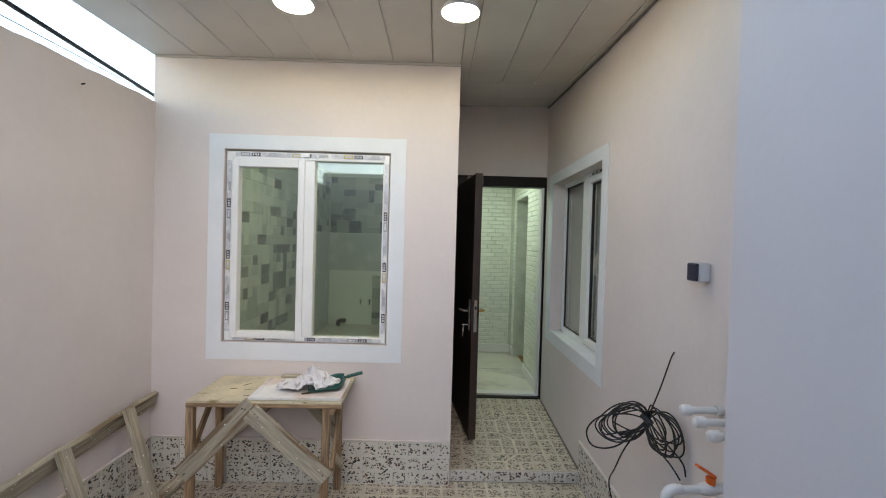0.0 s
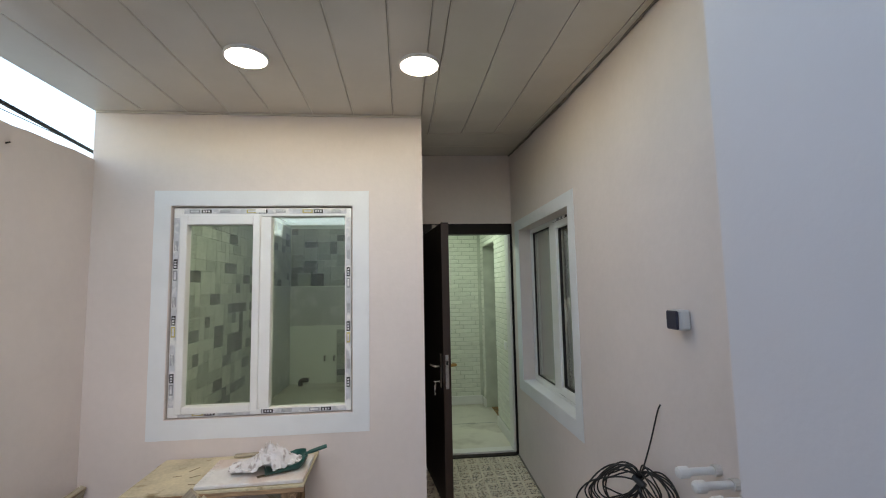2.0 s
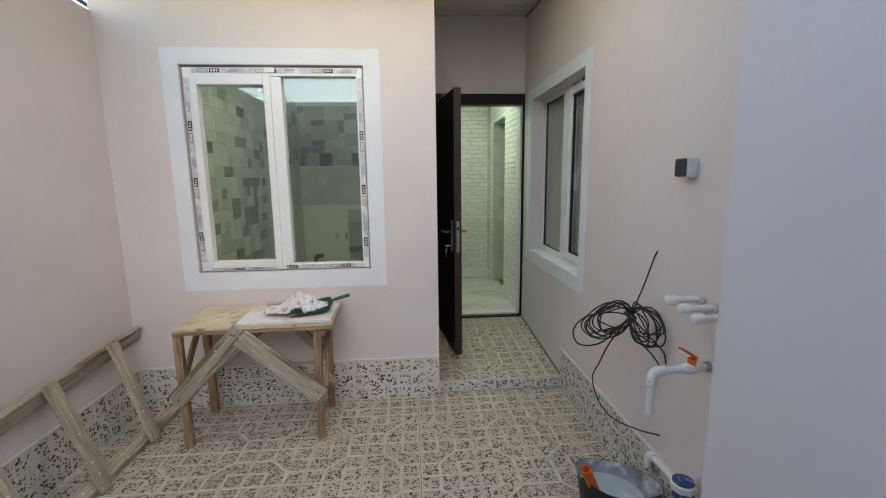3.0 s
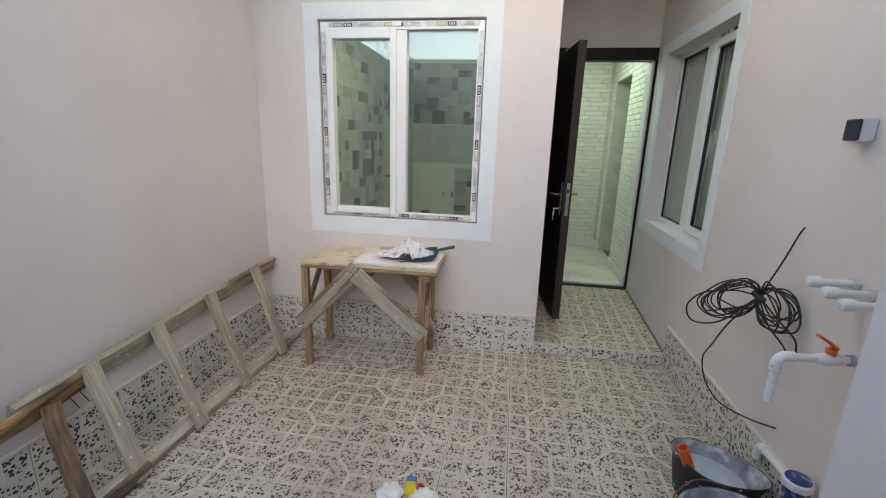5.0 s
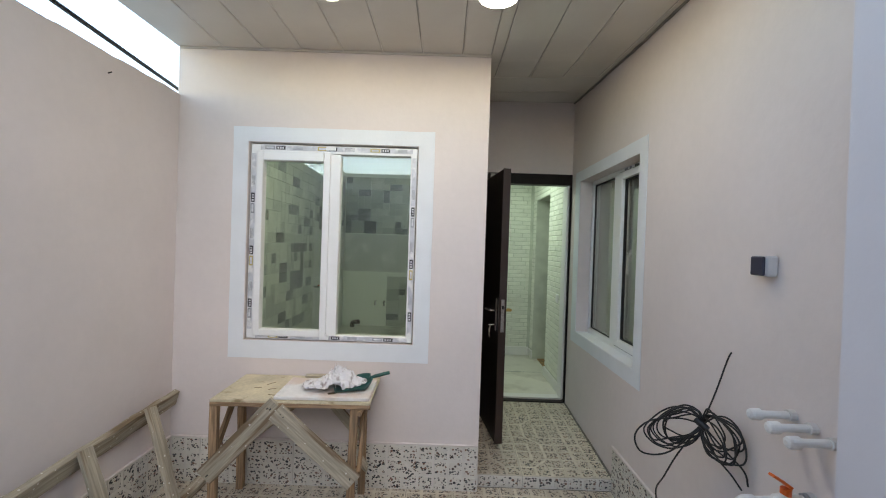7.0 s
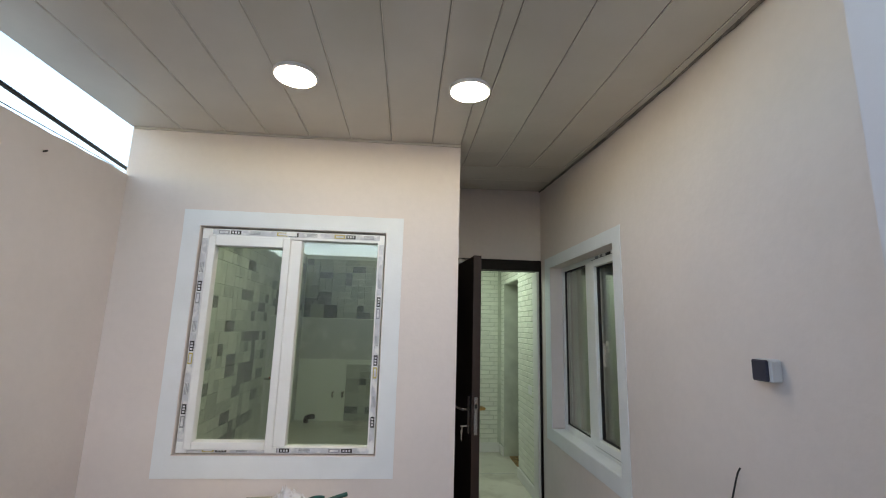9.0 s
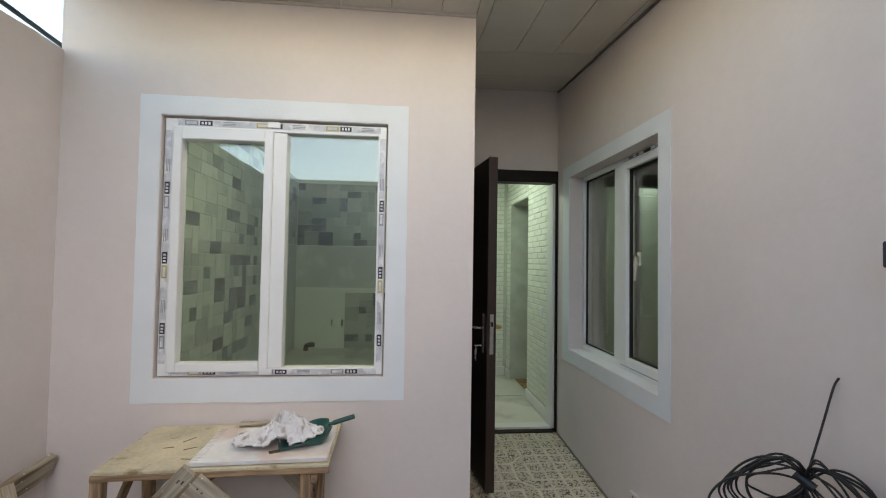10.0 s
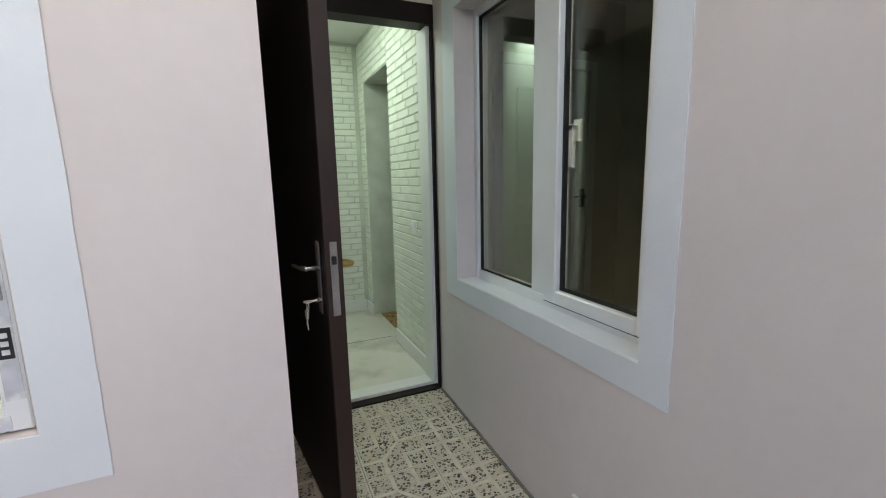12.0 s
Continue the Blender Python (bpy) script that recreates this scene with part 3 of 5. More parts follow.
loop = [(L - 0.056 + 0.013 * math.sin(a), -0.079, 0.985 + 0.014 * math.cos(a)) for a in [2 * math.pi * k / 16 for k in range(17)]]
dpart("ring", tube(loop, 0.0016, 6, cap=False), NICKEL, keys)
for ang, off in ((0.35, 0.0), (-0.25, 0.006)):
    bm = boxes((-0.014, 0.014, -0.0012, 0.0012, -0.032, -0.004), (-0.0048, 0.0048, -0.0012, 0.0012, -0.066, -0.032), bevel=0.0008)
    bmesh.ops.transform(bm, matrix=Matrix.Translation((L - 0.056, -0.08 - off, 0.978)) @ Matrix.Rotation(ang, 4, "Y"), verts=bm.verts)
    dpart("key", bm, NICKEL, keys)

FILM = material("clear_film", (0.5, 0.46, 0.42), 0.12, 0.5, vary=0.3, scale=30)
bm = bmesh.new()
bmesh.ops.create_grid(bm, x_segments=26, y_segments=12, size=0.5)
for v in bm.verts:
    q = Vector((v.co.x * 4, v.co.y * 2.5, 3))
    v.co = Vector((0.36 + 0.15 * v.co.x, YD - 0.017 + 0.006 * noise.noise(q * 2.2), 2.192 + 0.075 * v.co.y * (1 + 0.3 * noise.noise(q))))
bmesh.ops.solidify(bm, geom=bm.faces[:], thickness=0.0008)
part("protective_film", bm, FILM, dr, "crumpled shiny protective film left on the frame", smooth=True)

# ---- protective tape on the window frame ----
TAPE = material("silver_tape", (0.55, 0.56, 0.6), 0.35, vary=0.15, scale=25, stain=(0.78, 0.78, 0.78), stain_amount=0.5, stain_scale=18)
INK = material("black_print", (0.02, 0.02, 0.022), 0.5)
YELLOW = material("yellow_print", (0.5, 0.4, 0.12), 0.5)
GREYINK = material("grey_print", (0.28, 0.29, 0.31), 0.5)


def tape_strip(p, along, length, wide, start, flip=False):
    """A strip of printed film at p, running along x or z on the frame's face."""
    def put(a0, a1, b0, b1, lift):
        return (p[0] + a0, p[0] + a1, yf - lift - 0.0012, yf - lift, p[1] + b0, p[1] + b1) if along == "x" else (p[0] + b0, p[0] + b1, yf - lift - 0.0012, yf - lift, p[1] + a0, p[1] + a1)
    strip = part("protective_tape", boxes(put(0, length, 0, wide, 0.0005)), TAPE, win, "silver protective film with dark print")
    a = start
    while a < length - 0.06:
        w = random.uniform(0.05, 0.06)
        part("print_block", boxes(put(a, a + w, wide * 0.12, wide * 0.88, 0.0018)), INK, strip)
        for k in range(3):
            b = a + w * (0.14 + 0.27 * k)
            part("letter_bar", boxes(put(b, b + w * 0.16, wide * 0.3, wide * 0.7, 0.0032)), TAPE, strip)
        if a > 0.08:
            part("print_block", boxes(put(a - 0.07, a - 0.008, wide * 0.12, wide * 0.88, 0.0018)), YELLOW if random.random() < 0.5 else GREYINK, strip)
            part("print_block", boxes(put(a - 0.062, a - 0.016, wide * 0.3, wide * 0.7, 0.0032)), TAPE, strip)
        for k in range(3):
            b = wide * (0.2 + 0.25 * k)
            if a + w + 0.11 < length:
                part("print_line", boxes(put(a + w + 0.05, a + w + 0.11, b, b + wide * 0.12, 0.0018)), GREYINK, strip)
        a += 0.335


tape_strip((-1.30, 2.135), "x", 0.97, 0.03, 0.1)
tape_strip((-1.30, 0.934), "x", 0.97, 0.027, 0.15)
tape_strip((-1.356, 0.99), "z", 1.12, 0.03, 0.14)
tape_strip((-0.332, 0.99), "z", 1.12, 0.028, 0.08)
for x, z in ((-0.85, 2.14), (-0.86, 0.936)):
    part("clip", boxes((x - 0.03, x + 0.03, yf - 0.012, yf, z, z + 0.028), bevel=0.002), PVC, win)

for a, w in ((0.66, 0.05), (0.74, 0.03), (0.82, 0.07), (0.93, 0.04), (1.0, 0.08)):
    wpart("print_block", boxes((a, a + w, -0.0013, -0.0005, 2.121, 2.14)), GREYINK if w < 0.06 else INK, ew)
hw = boxes((0.616, 0.652, -0.02, -0.005, 1.49, 1.57), (0.622, 0.646, -0.05, -0.02, 1.53, 1.55), (0.622, 0.646, -0.05, -0.032, 1.4, 1.55), bevel=0.003)
bmesh.ops.translate(hw, verts=hw.verts, vec=(0.03, 0.085, 0))
wpart("handle", hw, PVC, sash2)

# ---- ceiling lamps and roof edge ----
lamp = thing("ceiling_lamp", pose(-0.705, 2.188, ceiling_z(-0.705, 2.188) + 0.008), "round white LED ceiling lamp, switched on", "lamp", "ceiling lamps")
rim = part("rim", lathe([(0.1, 0.004), (0.1, -0.022), (0.094, -0.026), (0.09, -0.022), (0.09, 0.004)], 36), LAMPCASE, lamp, smooth=False)
part("diffuser", lathe([(0.0895, -0.018), (0.088, -0.027), (0.06, -0.031), (0.01, -0.032)], 36), LAMP, rim, "glowing white diffuser")
copy_thing(lamp, pose(0.112, 2.217, ceiling_z(0.112, 2.217) + 0.008))

ROOF = material("metal_roof_sheet", (0.3, 0.31, 0.32), 0.4, 0.7, vary=0.15, scale=4)
bm = bmesh.new()
n = 160
prev = None
for i in range(n + 1):
    x = -2.0 + 3.05 * i / n
    z = 2.94 + 0.012 * max(-0.6, min(0.6, math.sin(x * 2 * math.pi / 0.19))) + 0.02 * x
    cur = [bm.verts.new((x, front_y(x) - 0.3, z - 0.02)), bm.verts.new((x, 4.2, z + 0.18))]
    if prev:
        bm.faces.new((prev[0], cur[0], cur[1], prev[1]))
    prev = cur
bmesh.ops.solidify(bm, geom=bm.faces[:], thickness=0.002)
structure("roof", bm, ROOF, "grey ribbed metal roof sheet above the ceiling", "roof")
# Near-black colour standing in for the shade between batten and roof sheet.
GAP_SHADE = material("roof_gap_shade", (0.025, 0.026, 0.035), 0.8, vary=0.2, scale=12)
FASCIA = material("painted_batten", (0.56, 0.49, 0.4), 0.75, vary=0.2, scale=40, stretch=(1, 1, 0.05), stain=(0.27, 0.12, 0.06), stain_amount=0.55, stain_scale=9, bump=0.3)
structure("fascia", beam((XW - 0.05, front_y(XW - 0.05) - 0.028, 2.812), (XE - 0.01, front_y(XE) - 0.028, 2.812), 0.035, 0.036), FASCIA, "worn wooden batten along the ceiling's front edge", "trim")
structure("fascia", beam((XW - 0.05, front_y(XW - 0.05) - 0.006, 2.782), (XE - 0.012, front_y(XE) - 0.006, 2.782), 0.02, 0.024), PVC, "white plastic edge strip of the ceiling", "trim")
# Added board, set back to fill the roof gap with painted shade.
structure("fascia", beam((XW - 0.05, front_y(XW - 0.05) + 0.1, 2.87), (XE - 0.01, front_y(XE) + 0.1, 2.87), 0.03, 0.09), GAP_SHADE, "near-black board added as the shade in the gap below the roof sheet", "trim")
structure("fascia", beam((XW - 0.05, front_y(XW - 0.05) - 0.02, 2.797), (XE - 0.012, front_y(XE) - 0.02, 2.797), 0.018, 0.01), WOOD, "thin reddish wooden lath between the edge strips", "trim")
structure("ceiling_bead", boxes((XW, XC, YN - 0.012, YN - 0.0005, 2.756, 2.769)), CEIL, "thin bead where ceiling meets wall", "trim")
bm = tube(curve([(XE - 0.008, 1.45, ceiling_z(XE, 1.45) - 0.004), (XE - 0.007, 2.4, ceiling_z(XE, 2.4) - 0.004), (XE - 0.007, 3.2, ceiling_z(XE, 3.2) - 0.004), (XE - 0.006, 4.06, ceiling_z(XE, 4.06) - 0.004)], 14), 0.009, 6)
for v in bm.verts:
    v.co += Vector((0.004 * noise.noise(v.co * 30), 0, 0.006 * noise.noise(v.co * 23)))
structure("caulk_bead", bm, material("grey_filler", (0.2, 0.18, 0.16), 0.9, vary=0.3, scale=20), "rough grey filler between ceiling and wall", "trim")
FOAM = material("dried_foam", (0.55, 0.5, 0.4), 0.9, vary=0.3, scale=20, bump=1.0)
bm = tube(curve([(1.0, 1.43, 2.79), (1.0, 1.36, 2.84), (1.01, 1.29, 2.93), (1.02, 1.2, 2.96)], 5), 0.022, 8)
for v in bm.verts:
    v.co += Vector([0.012 * noise.noise(v.co * 40 + Vector((k * 7, 0, 0))) for k in range(3)])
tagged(obj("mounting_foam", bm, FOAM, smooth=True), "hardened filler at the corner of the roof edge", "filler")

PIPE0 = material("white_conduit", (0.75, 0.75, 0.74), 0.4)
# ---- wires over the yard wall ----
CABLE = material("black_cable", (0.014, 0.014, 0.015), 0.45, vary=0.3, scale=30)
wire = tagged(obj("overhead_cable", tube([(-2.0 - 0.02 * k, 3.2 - 0.5 * k, 2.585 + 0.05 * k) for k in range(12)], 0.012, 8), CABLE), "thick black cable running above the yard wall", "cable")
for x, y in ((-2.9, 9.0), (-2.9, -9.0)):
    tagged(obj("utility_pole", tube([(x, y, -0.06), (x, y, 3.9)], [0.04, 0.03], 8), GREYWOOD), "slim weathered wooden pole behind the yard wall", "pole", "poles")
for z, x in ((2.95, -2.87), (2.78, -2.93)):
    tagged(obj("overhead_wire", tube([(x, 9.0 - 1.8 * k, z + 0.02 * k) for k in range(11)], 0.0035, 6), CABLE), "thin dark wire strung between poles", "cable")

for x in (-14, 14):
    tagged(obj("utility_pole", tube([(x, -10, -0.06), (x, -10, 8.3)], [0.11, 0.08], 12), GREYWOOD), "tall weathered wooden pole beyond the yard wall", "pole", "poles")
for z in (5.35, 6.05, 6.6, 6.95, 7.45, 7.9):
    tagged(obj("overhead_wire", tube([(-14 + 28 * k / 24, -10, z + 0.35 * (abs(k - 12) / 12) ** 2 - 0.1) for k in range(25)], 0.007, 6), CABLE), "thin dark wire strung between poles", "cable", "street wires")
for z in (2.71, 2.66):
    structure("conduit", tube([(XW + 0.05, YS + 0.02, z), (XE - 0.4, YS + 0.02, z)], 0.012, 8), PIPE0, "white plastic conduit along the top of the yard wall", "pipe")

SPLINTER = material("grey_splinter", (0.26, 0.2, 0.13), 0.8, vary=0.3, scale=40)
ORANGE_WOOD0 = material("brown_scrap", (0.12, 0.08, 0.045), 0.8, vary=0.3, scale=30)
# ---- work table ----
tb = thing("work_table", pose(0, 0, 0), "rough home-made timber work table with a stained plywood top", "table")
part("edge", beam((-0.415, -0.2135, 0.678), (0.43, -0.2135, 0.678), 0.022, 0.022), WOOD, tb, "brown front edge strip")
bm = boxes((-0.415, 0.43, -0.222, 0.222, 0.689, 0.702), bevel=0.002)
part("tabletop", bm, PLY, tb)
legs = [(-0.40, -0.195), (0.33, -0.185), (-0.42, 0.19), (0.34, 0.16)]
for i, (x, y) in enumerate(legs):
    part("leg", beam((x, y, 0), (x + (0.012 if i == 1 else 0.0), y, 0.684), 0.042, 0.04, (0, 1, 0)), WOOD, tb)
part("apron", beam((-0.43, -0.172, 0.66), (-0.425, 0.215, 0.66), 0.02, 0.05), WOOD, tb)
part("apron", beam((0.375, -0.21, 0.655), (0.375, 0.21, 0.655), 0.022, 0.055), WOOD, tb)
part("apron", beam((-0.42, 0.205, 0.655), (0.38, 0.19, 0.655), 0.02, 0.05, (0, 0, 1)), WOOD, tb)
part("brace", beam((-0.055, -0.234, 0.69), (-0.43, -0.231, 0.295), 0.021, 0.1, (0, 0, 1)), GREYWOOD, tb, "grey weathered diagonal board")
part("brace", beam((-0.06, -0.246, 0.655), (0.358, -0.236, 0.285), 0.021, 0.1, (0, 0, 1)), GREYWOOD, tb, "grey weathered diagonal board")
part("brace", beam((0.36, 0.18, 0.64), (0.372, -0.17, 0.3), 0.05, 0.02, (1, 0, 0)), WOOD, tb)
part("brace", beam((0.365, -0.12, 0.36), (0.365, 0.16, 0.16), 0.05, 0.02, (1, 0, 0)), GREYWOOD, tb)
part("brace", beam((-0.42, -0.16, 0.36), (-0.43, 0.17, 0.66), 0.045, 0.02, (1, 0, 0)), WOOD, tb)
part("brace", beam((0.03, 0.185, 0.65), (-0.4, 0.2, 0.3), 0.02, 0.07), GREYWOOD, tb)
part("brace", beam((0.05, 0.18, 0.65), (0.33, 0.175, 0.34), 0.02, 0.06), GREYWOOD, tb)
for x, z in ((-0.1, 0.672), (-0.085, 0.668), (-0.03, 0.645), (-0.015, 0.63), (-0.405, 0.31), (0.34, 0.31)):
    part("nail", tube([(x, -0.26, z), (x, -0.235, z)], 0.003, 6), RUBBER, tb)
tb.matrix_basis = pose(-0.912, 2.642, 0.008, 0, 0, 1.5)

FOAMB = material("white_board", (0.8, 0.79, 0.775), 0.65, vary=0.05, scale=5, stain=(0.68, 0.57, 0.51), stain_amount=0.5, stain_scale=4.5, fine=0.06, fine_scale=40)
bm = boxes((-0.255, 0.255, -0.165, 0.165, 0, 0.018), bevel=0.003)
for k in range(16):
    box(bm, -0.253, -0.225, -0.15 + 0.02 * k, -0.143 + 0.02 * k, 0.018, 0.0205)
board = tagged(obj("foam_board", bm, FOAMB), "white board with a ribbed edge lying on the table", "board")
board.matrix_basis = pose(-0.742, 2.6, 0.7125, 0, 0, 2)

# rag: crumpled cloth
RAG = material("dirty_cotton", (0.76, 0.75, 0.77), 0.9, vary=0.1, scale=10, stain=(0.42, 0.38, 0.37), stain_amount=0.25, stain_scale=22, bump=0.3, bump_scale=200)
bm = bmesh.new()
bmesh.ops.create_grid(bm, x_segments=90, y_segments=64, size=0.5)
for v in bm.verts:
    x, y = v.co.x, v.co.y
    q = Vector((x * 5.2, y * 3.8, 1.7))
    hump = max(0.0, 1 - (2.1 * math.hypot(x - 0.06, y * 1.1)) ** 2) * (0.6 + 0.4 * math.sin(x * 9 + 1.0))
    warp = q + Vector((noise.noise(q), noise.noise(q + Vector((5, 3, 1))), 0)) * 1.2
    crease = (1 - abs(noise.noise(warp * 1.7))) ** 2.6 + 0.6 * (1 - abs(noise.noise(warp * 3.2 + Vector((4, 0, 0))))) ** 2.5
    ox, oy = 0.1 * noise.noise(q * 0.9 + Vector((9, 0, 0))), 0.14 * noise.noise(q * 0.9 + Vector((0, 9, 0)))
    v.co = Vector((0.36 * (x + ox), 0.22 * (y + oy), 0.004 + 0.04 * hump + (0.016 + 0.05 * hump) * crease))
for f in list(bm.faces):
    p = f.calc_center_median()
    if math.hypot(p.x / 0.17, p.y / 0.1) > 0.92 + 0.3 * noise.noise(Vector((math.atan2(p.y, p.x) * 1.6, 2, 0))):
        bm.faces.remove(f)
bmesh.ops.delete(bm, geom=[v for v in bm.verts if not v.link_faces], context="VERTS")
bmesh.ops.solidify(bm, geom=bm.faces[:], thickness=0.002)
rag = tagged(obj("cleaning_rag", bm, RAG, smooth=True), "crumpled dirty white rag lying in the dustpan", "cloth")
rag.matrix_basis = pose(-0.705, 2.6, 0.737, 0, 0, 14) @ Matrix.Diagonal((1.12, 1.1, 1.0, 1))

TEAL = material("teal_plastic", (0.005, 0.075, 0.065), 0.35, vary=0.12, scale=8)
dp = thing("dustpan", pose(-0.595, 2.61, 0.733, 0, 0, 18) @ Matrix.Scale(0.84, 4), "dark teal plastic dustpan lying on the table", "dustpan")
bm = bmesh.new()
shells = []
for grow in (0.0, 0.003):
    rows = []
    for k in range(17):
        t = k / 16
        x = -0.14 + 0.25 * t + grow * t
        w = (0.105 + 0.012 * math.sin(t * 2.6)) * (1 - max(0, t - 0.72) ** 2 * 6.5) + grow
        h = 0.006 + 0.062 * t ** 1.2
        lift = 0.055 * max(0, (t - 0.72) / 0.28) ** 2
        rows.append([bm.verts.new((x, w * u, max(0.005 - grow, lift + (h - lift) * max(0, (abs(u) - 0.72) / 0.28) ** 1.6 + 0.005 - grow))) for u in (-1, -0.95, -0.88, -0.78, -0.5, 0, 0.5, 0.78, 0.88, 0.95, 1)])
    for a, b in zip(rows, rows[1:]):
        for k in range(10):
            q = (a[k], a[k + 1], b[k + 1], b[k])
            bm.faces.new(q if grow == 0 else q[::-1])
    shells.append(rows)
inn, out = shells
edge = [[r[0] for r in s] + s[-1][1:-1] + [r[-1] for r in s[::-1]] + s[0][1:-1][::-1] for s in (inn, out)]
m = len(edge[0])
for k in range(m):
    bm.faces.new((edge[0][k], edge[0][(k + 1) % m], edge[1][(k + 1) % m], edge[1][k]))
part("pan", bm, TEAL, dp, smooth=True)
part("handle", tube(curve([(0.1, 0, 0.06), (0.13, 0, 0.066), (0.2, 0, 0.08), (0.235, 0, 0.086)], 5), [0.009] * 5 + [0.0125] * 11, 10), TEAL, dp, smooth=True)

tagged(obj("wood_offcut", beam((-0.95, 2.835, 0.722), (-0.82, 2.845, 0.722), 0.04, 0.012), GREYWOOD), "short grey timber offcut at the back of the table", "wood")
for x, y, a, l in ((-1.12, 2.66, 55, 0.06), (-1.17, 2.6, 15, 0.04), (-1.08, 2.58, 30, 0.05), (-1.05, 2.5, -10, 0.07)):
    tagged(obj("wood_splinter", beam((0, 0, 0), (l, 0, 0), 0.0025, 0.0025, (0, 0, 1), 0.0008, 0.0006), SPLINTER), "dark wood splinter on the tabletop", "wood", "splinters").matrix_basis = pose(x, y, 0.7135, 0, 0, a) @ Matrix.Rotation(math.pi / 2, 4, "Y")
tagged(obj("card_scrap", boxes((-0.02, 0.02, -0.012, 0.012, 0, 0.002)), ORANGE_WOOD0), "small brown card scrap under the rag", "scrap").matrix_basis = pose(-0.7, 2.5, 0.731, 0, 0, 25)
tagged(obj("wall_nail", tube([(XW - 0.01, 2.306, 2.37), (XW + 0.02, 2.3, 2.374)], 0.004, 6), RUBBER), "rusty nail stub in the yard wall", "nail")

# ---- ladder on its side against the yard wall ----
ld = thing("wooden_ladder", pose(0, 0, 0), "paint-spattered wooden ladder lying on its side against the wall", "ladder")
part("rail", beam((-1.785, 2.86, 0.546), (-1.783, 1.12, 0.446), 0.035, 0.095, (0.3, 0, 1), rough=0.0025), GREYWOOD, ld)
part("rail", beam((-1.59, 2.84, 0.032), (-1.585, 1.15, 0.032), 0.06, 0.05, (0.3, 0, 1), rough=0.0025), GREYWOOD, ld)
ORANGE_WOOD = material("fresh_split_timber", (0.42, 0.25, 0.1), 0.75, vary=0.4, scale=40, stretch=(1, 1, 0.12), fine=0.5, fine_scale=100, bump=0.9, bump_scale=40, stain=(0.09, 0.06, 0.035), stain_amount=0.4, stain_scale=24)
BARK_WOOD = material("old_split_timber", (0.3, 0.2, 0.11), 0.8, vary=0.45, scale=36, stretch=(1, 1, 0.12), fine=0.5, fine_scale=90, bump=1.0, bump_scale=40, stain=(0.06, 0.045, 0.03), stain_amount=0.6, stain_scale=20)
part("splice", beam((-1.755, 1.42, 0.462), (-1.74, 0.45, 0.37), 0.03, 0.07, (0.3, 0, 1), rough=0.005), ORANGE_WOOD, ld, "broken orange-brown repair timber")
part("splice", beam((-1.545, 1.4, 0.04), (-1.53, 0.45, 0.04), 0.035, 0.06, (0.3, 0, 1), rough=0.005), BARK_WOOD, ld, "orange-brown repair timber")
for ya, za, yb, mat in ((2.585, 0.585, 2.51, GREYWOOD), (2.14, 0.56, 2.105, GREYWOOD), (1.75, 0.532, 1.725, GREYWOOD), (1.395, 0.512, 1.36, GREYWOOD), (1.2, 0.455, 1.13, BARK_WOOD), (0.8, 0.43, 0.76, BARK_WOOD)):
    part("rung", beam((-1.752 if mat is GREYWOOD else -1.715, ya, za), (-1.535, yb, 0.02), 0.074 if mat is GREYWOOD else 0.062, 0.024, (1, 0, 0.45), rough=0.002 if mat is GREYWOOD else 0.005), mat, ld)
for y, z in ((1.33, 0.43), (1.29, 0.425)):
    part("nail", tube([(-1.735, y, z), (-1.69, y - 0.005, z - 0.035)], 0.002, 6), RUBBER, ld)

# ---- switch, pipes and cable on the house wall ----
sw = thing("switch_box", pose(XE, 1.65, 1.528), "grey and navy surface-mounted outdoor switch", "switch")
GREYPL = material("grey_plastic", (0.6, 0.6, 0.6), 0.4)
NAVY = material("navy_plastic", (0.02, 0.022, 0.045), 0.35)
hs = part("housing", boxes((-0.042, 0, -0.034, 0.034, -0.036, 0.036), bevel=0.006), GREYPL, sw)
part("rocker", boxes((-0.053, -0.042, -0.031, 0.031, -0.033, 0.033), bevel=0.004), NAVY, hs, "navy blue rocker")

PIPE = material("white_ppr_pipe", (0.76, 0.76, 0.75), 0.4, vary=0.04, scale=20, specks=(0.5, 0.47, 0.45), speck_scale=60, speck_share=0.12)
stub = thing("pipe_stub", pose(XE, 1.53, 1.056), "white plastic water pipe stub closed with a cap", "pipe", "capped pipe stubs")
stt = part("tube", tube([(0.0, 0, 0), (-0.12, 0, 0)], 0.0122, 16), PIPE, stub, smooth=False)
part("cap", tube([(-0.108, 0, 0), (-0.11, 0, 0), (-0.134, 0, 0), (-0.142, 0, 0), (-0.146, 0, 0)], [0.0125, 0.0185, 0.0185, 0.0155, 0.007], 16), PIPE, stt)
part("collar", tube([(-0.001, 0, 0), (-0.022, 0, 0)], 0.018, 12), PLASTER, stub)
copy_thing(stub, pose(XE, 1.452, 1.046))
copy_thing(stub, pose(XE, 1.378, 1.034))

ORANGE = material("orange_plastic", (0.75, 0.13, 0.015), 0.4, vary=0.06, scale=10)
tp = thing("water_tap", pose(XE, 1.45, 0.833, 0, 0, 5), "white plastic pipe tap with an orange lever", "tap")
part("tube", tube([(0, 0, 0), (-0.225, 0, 0)], 0.0125, 16), PIPE, tp)
part("elbow", tube(curve([(-0.192, 0, 0), (-0.222, 0, 0), (-0.239, 0, -0.018), (-0.239, 0, -0.05)], 5), 0.0168, 16), PIPE, tp, smooth=True)
part("spout", tube([(-0.239, 0, -0.045), (-0.241, 0, -0.155)], 0.0122, 16), PIPE, tp)
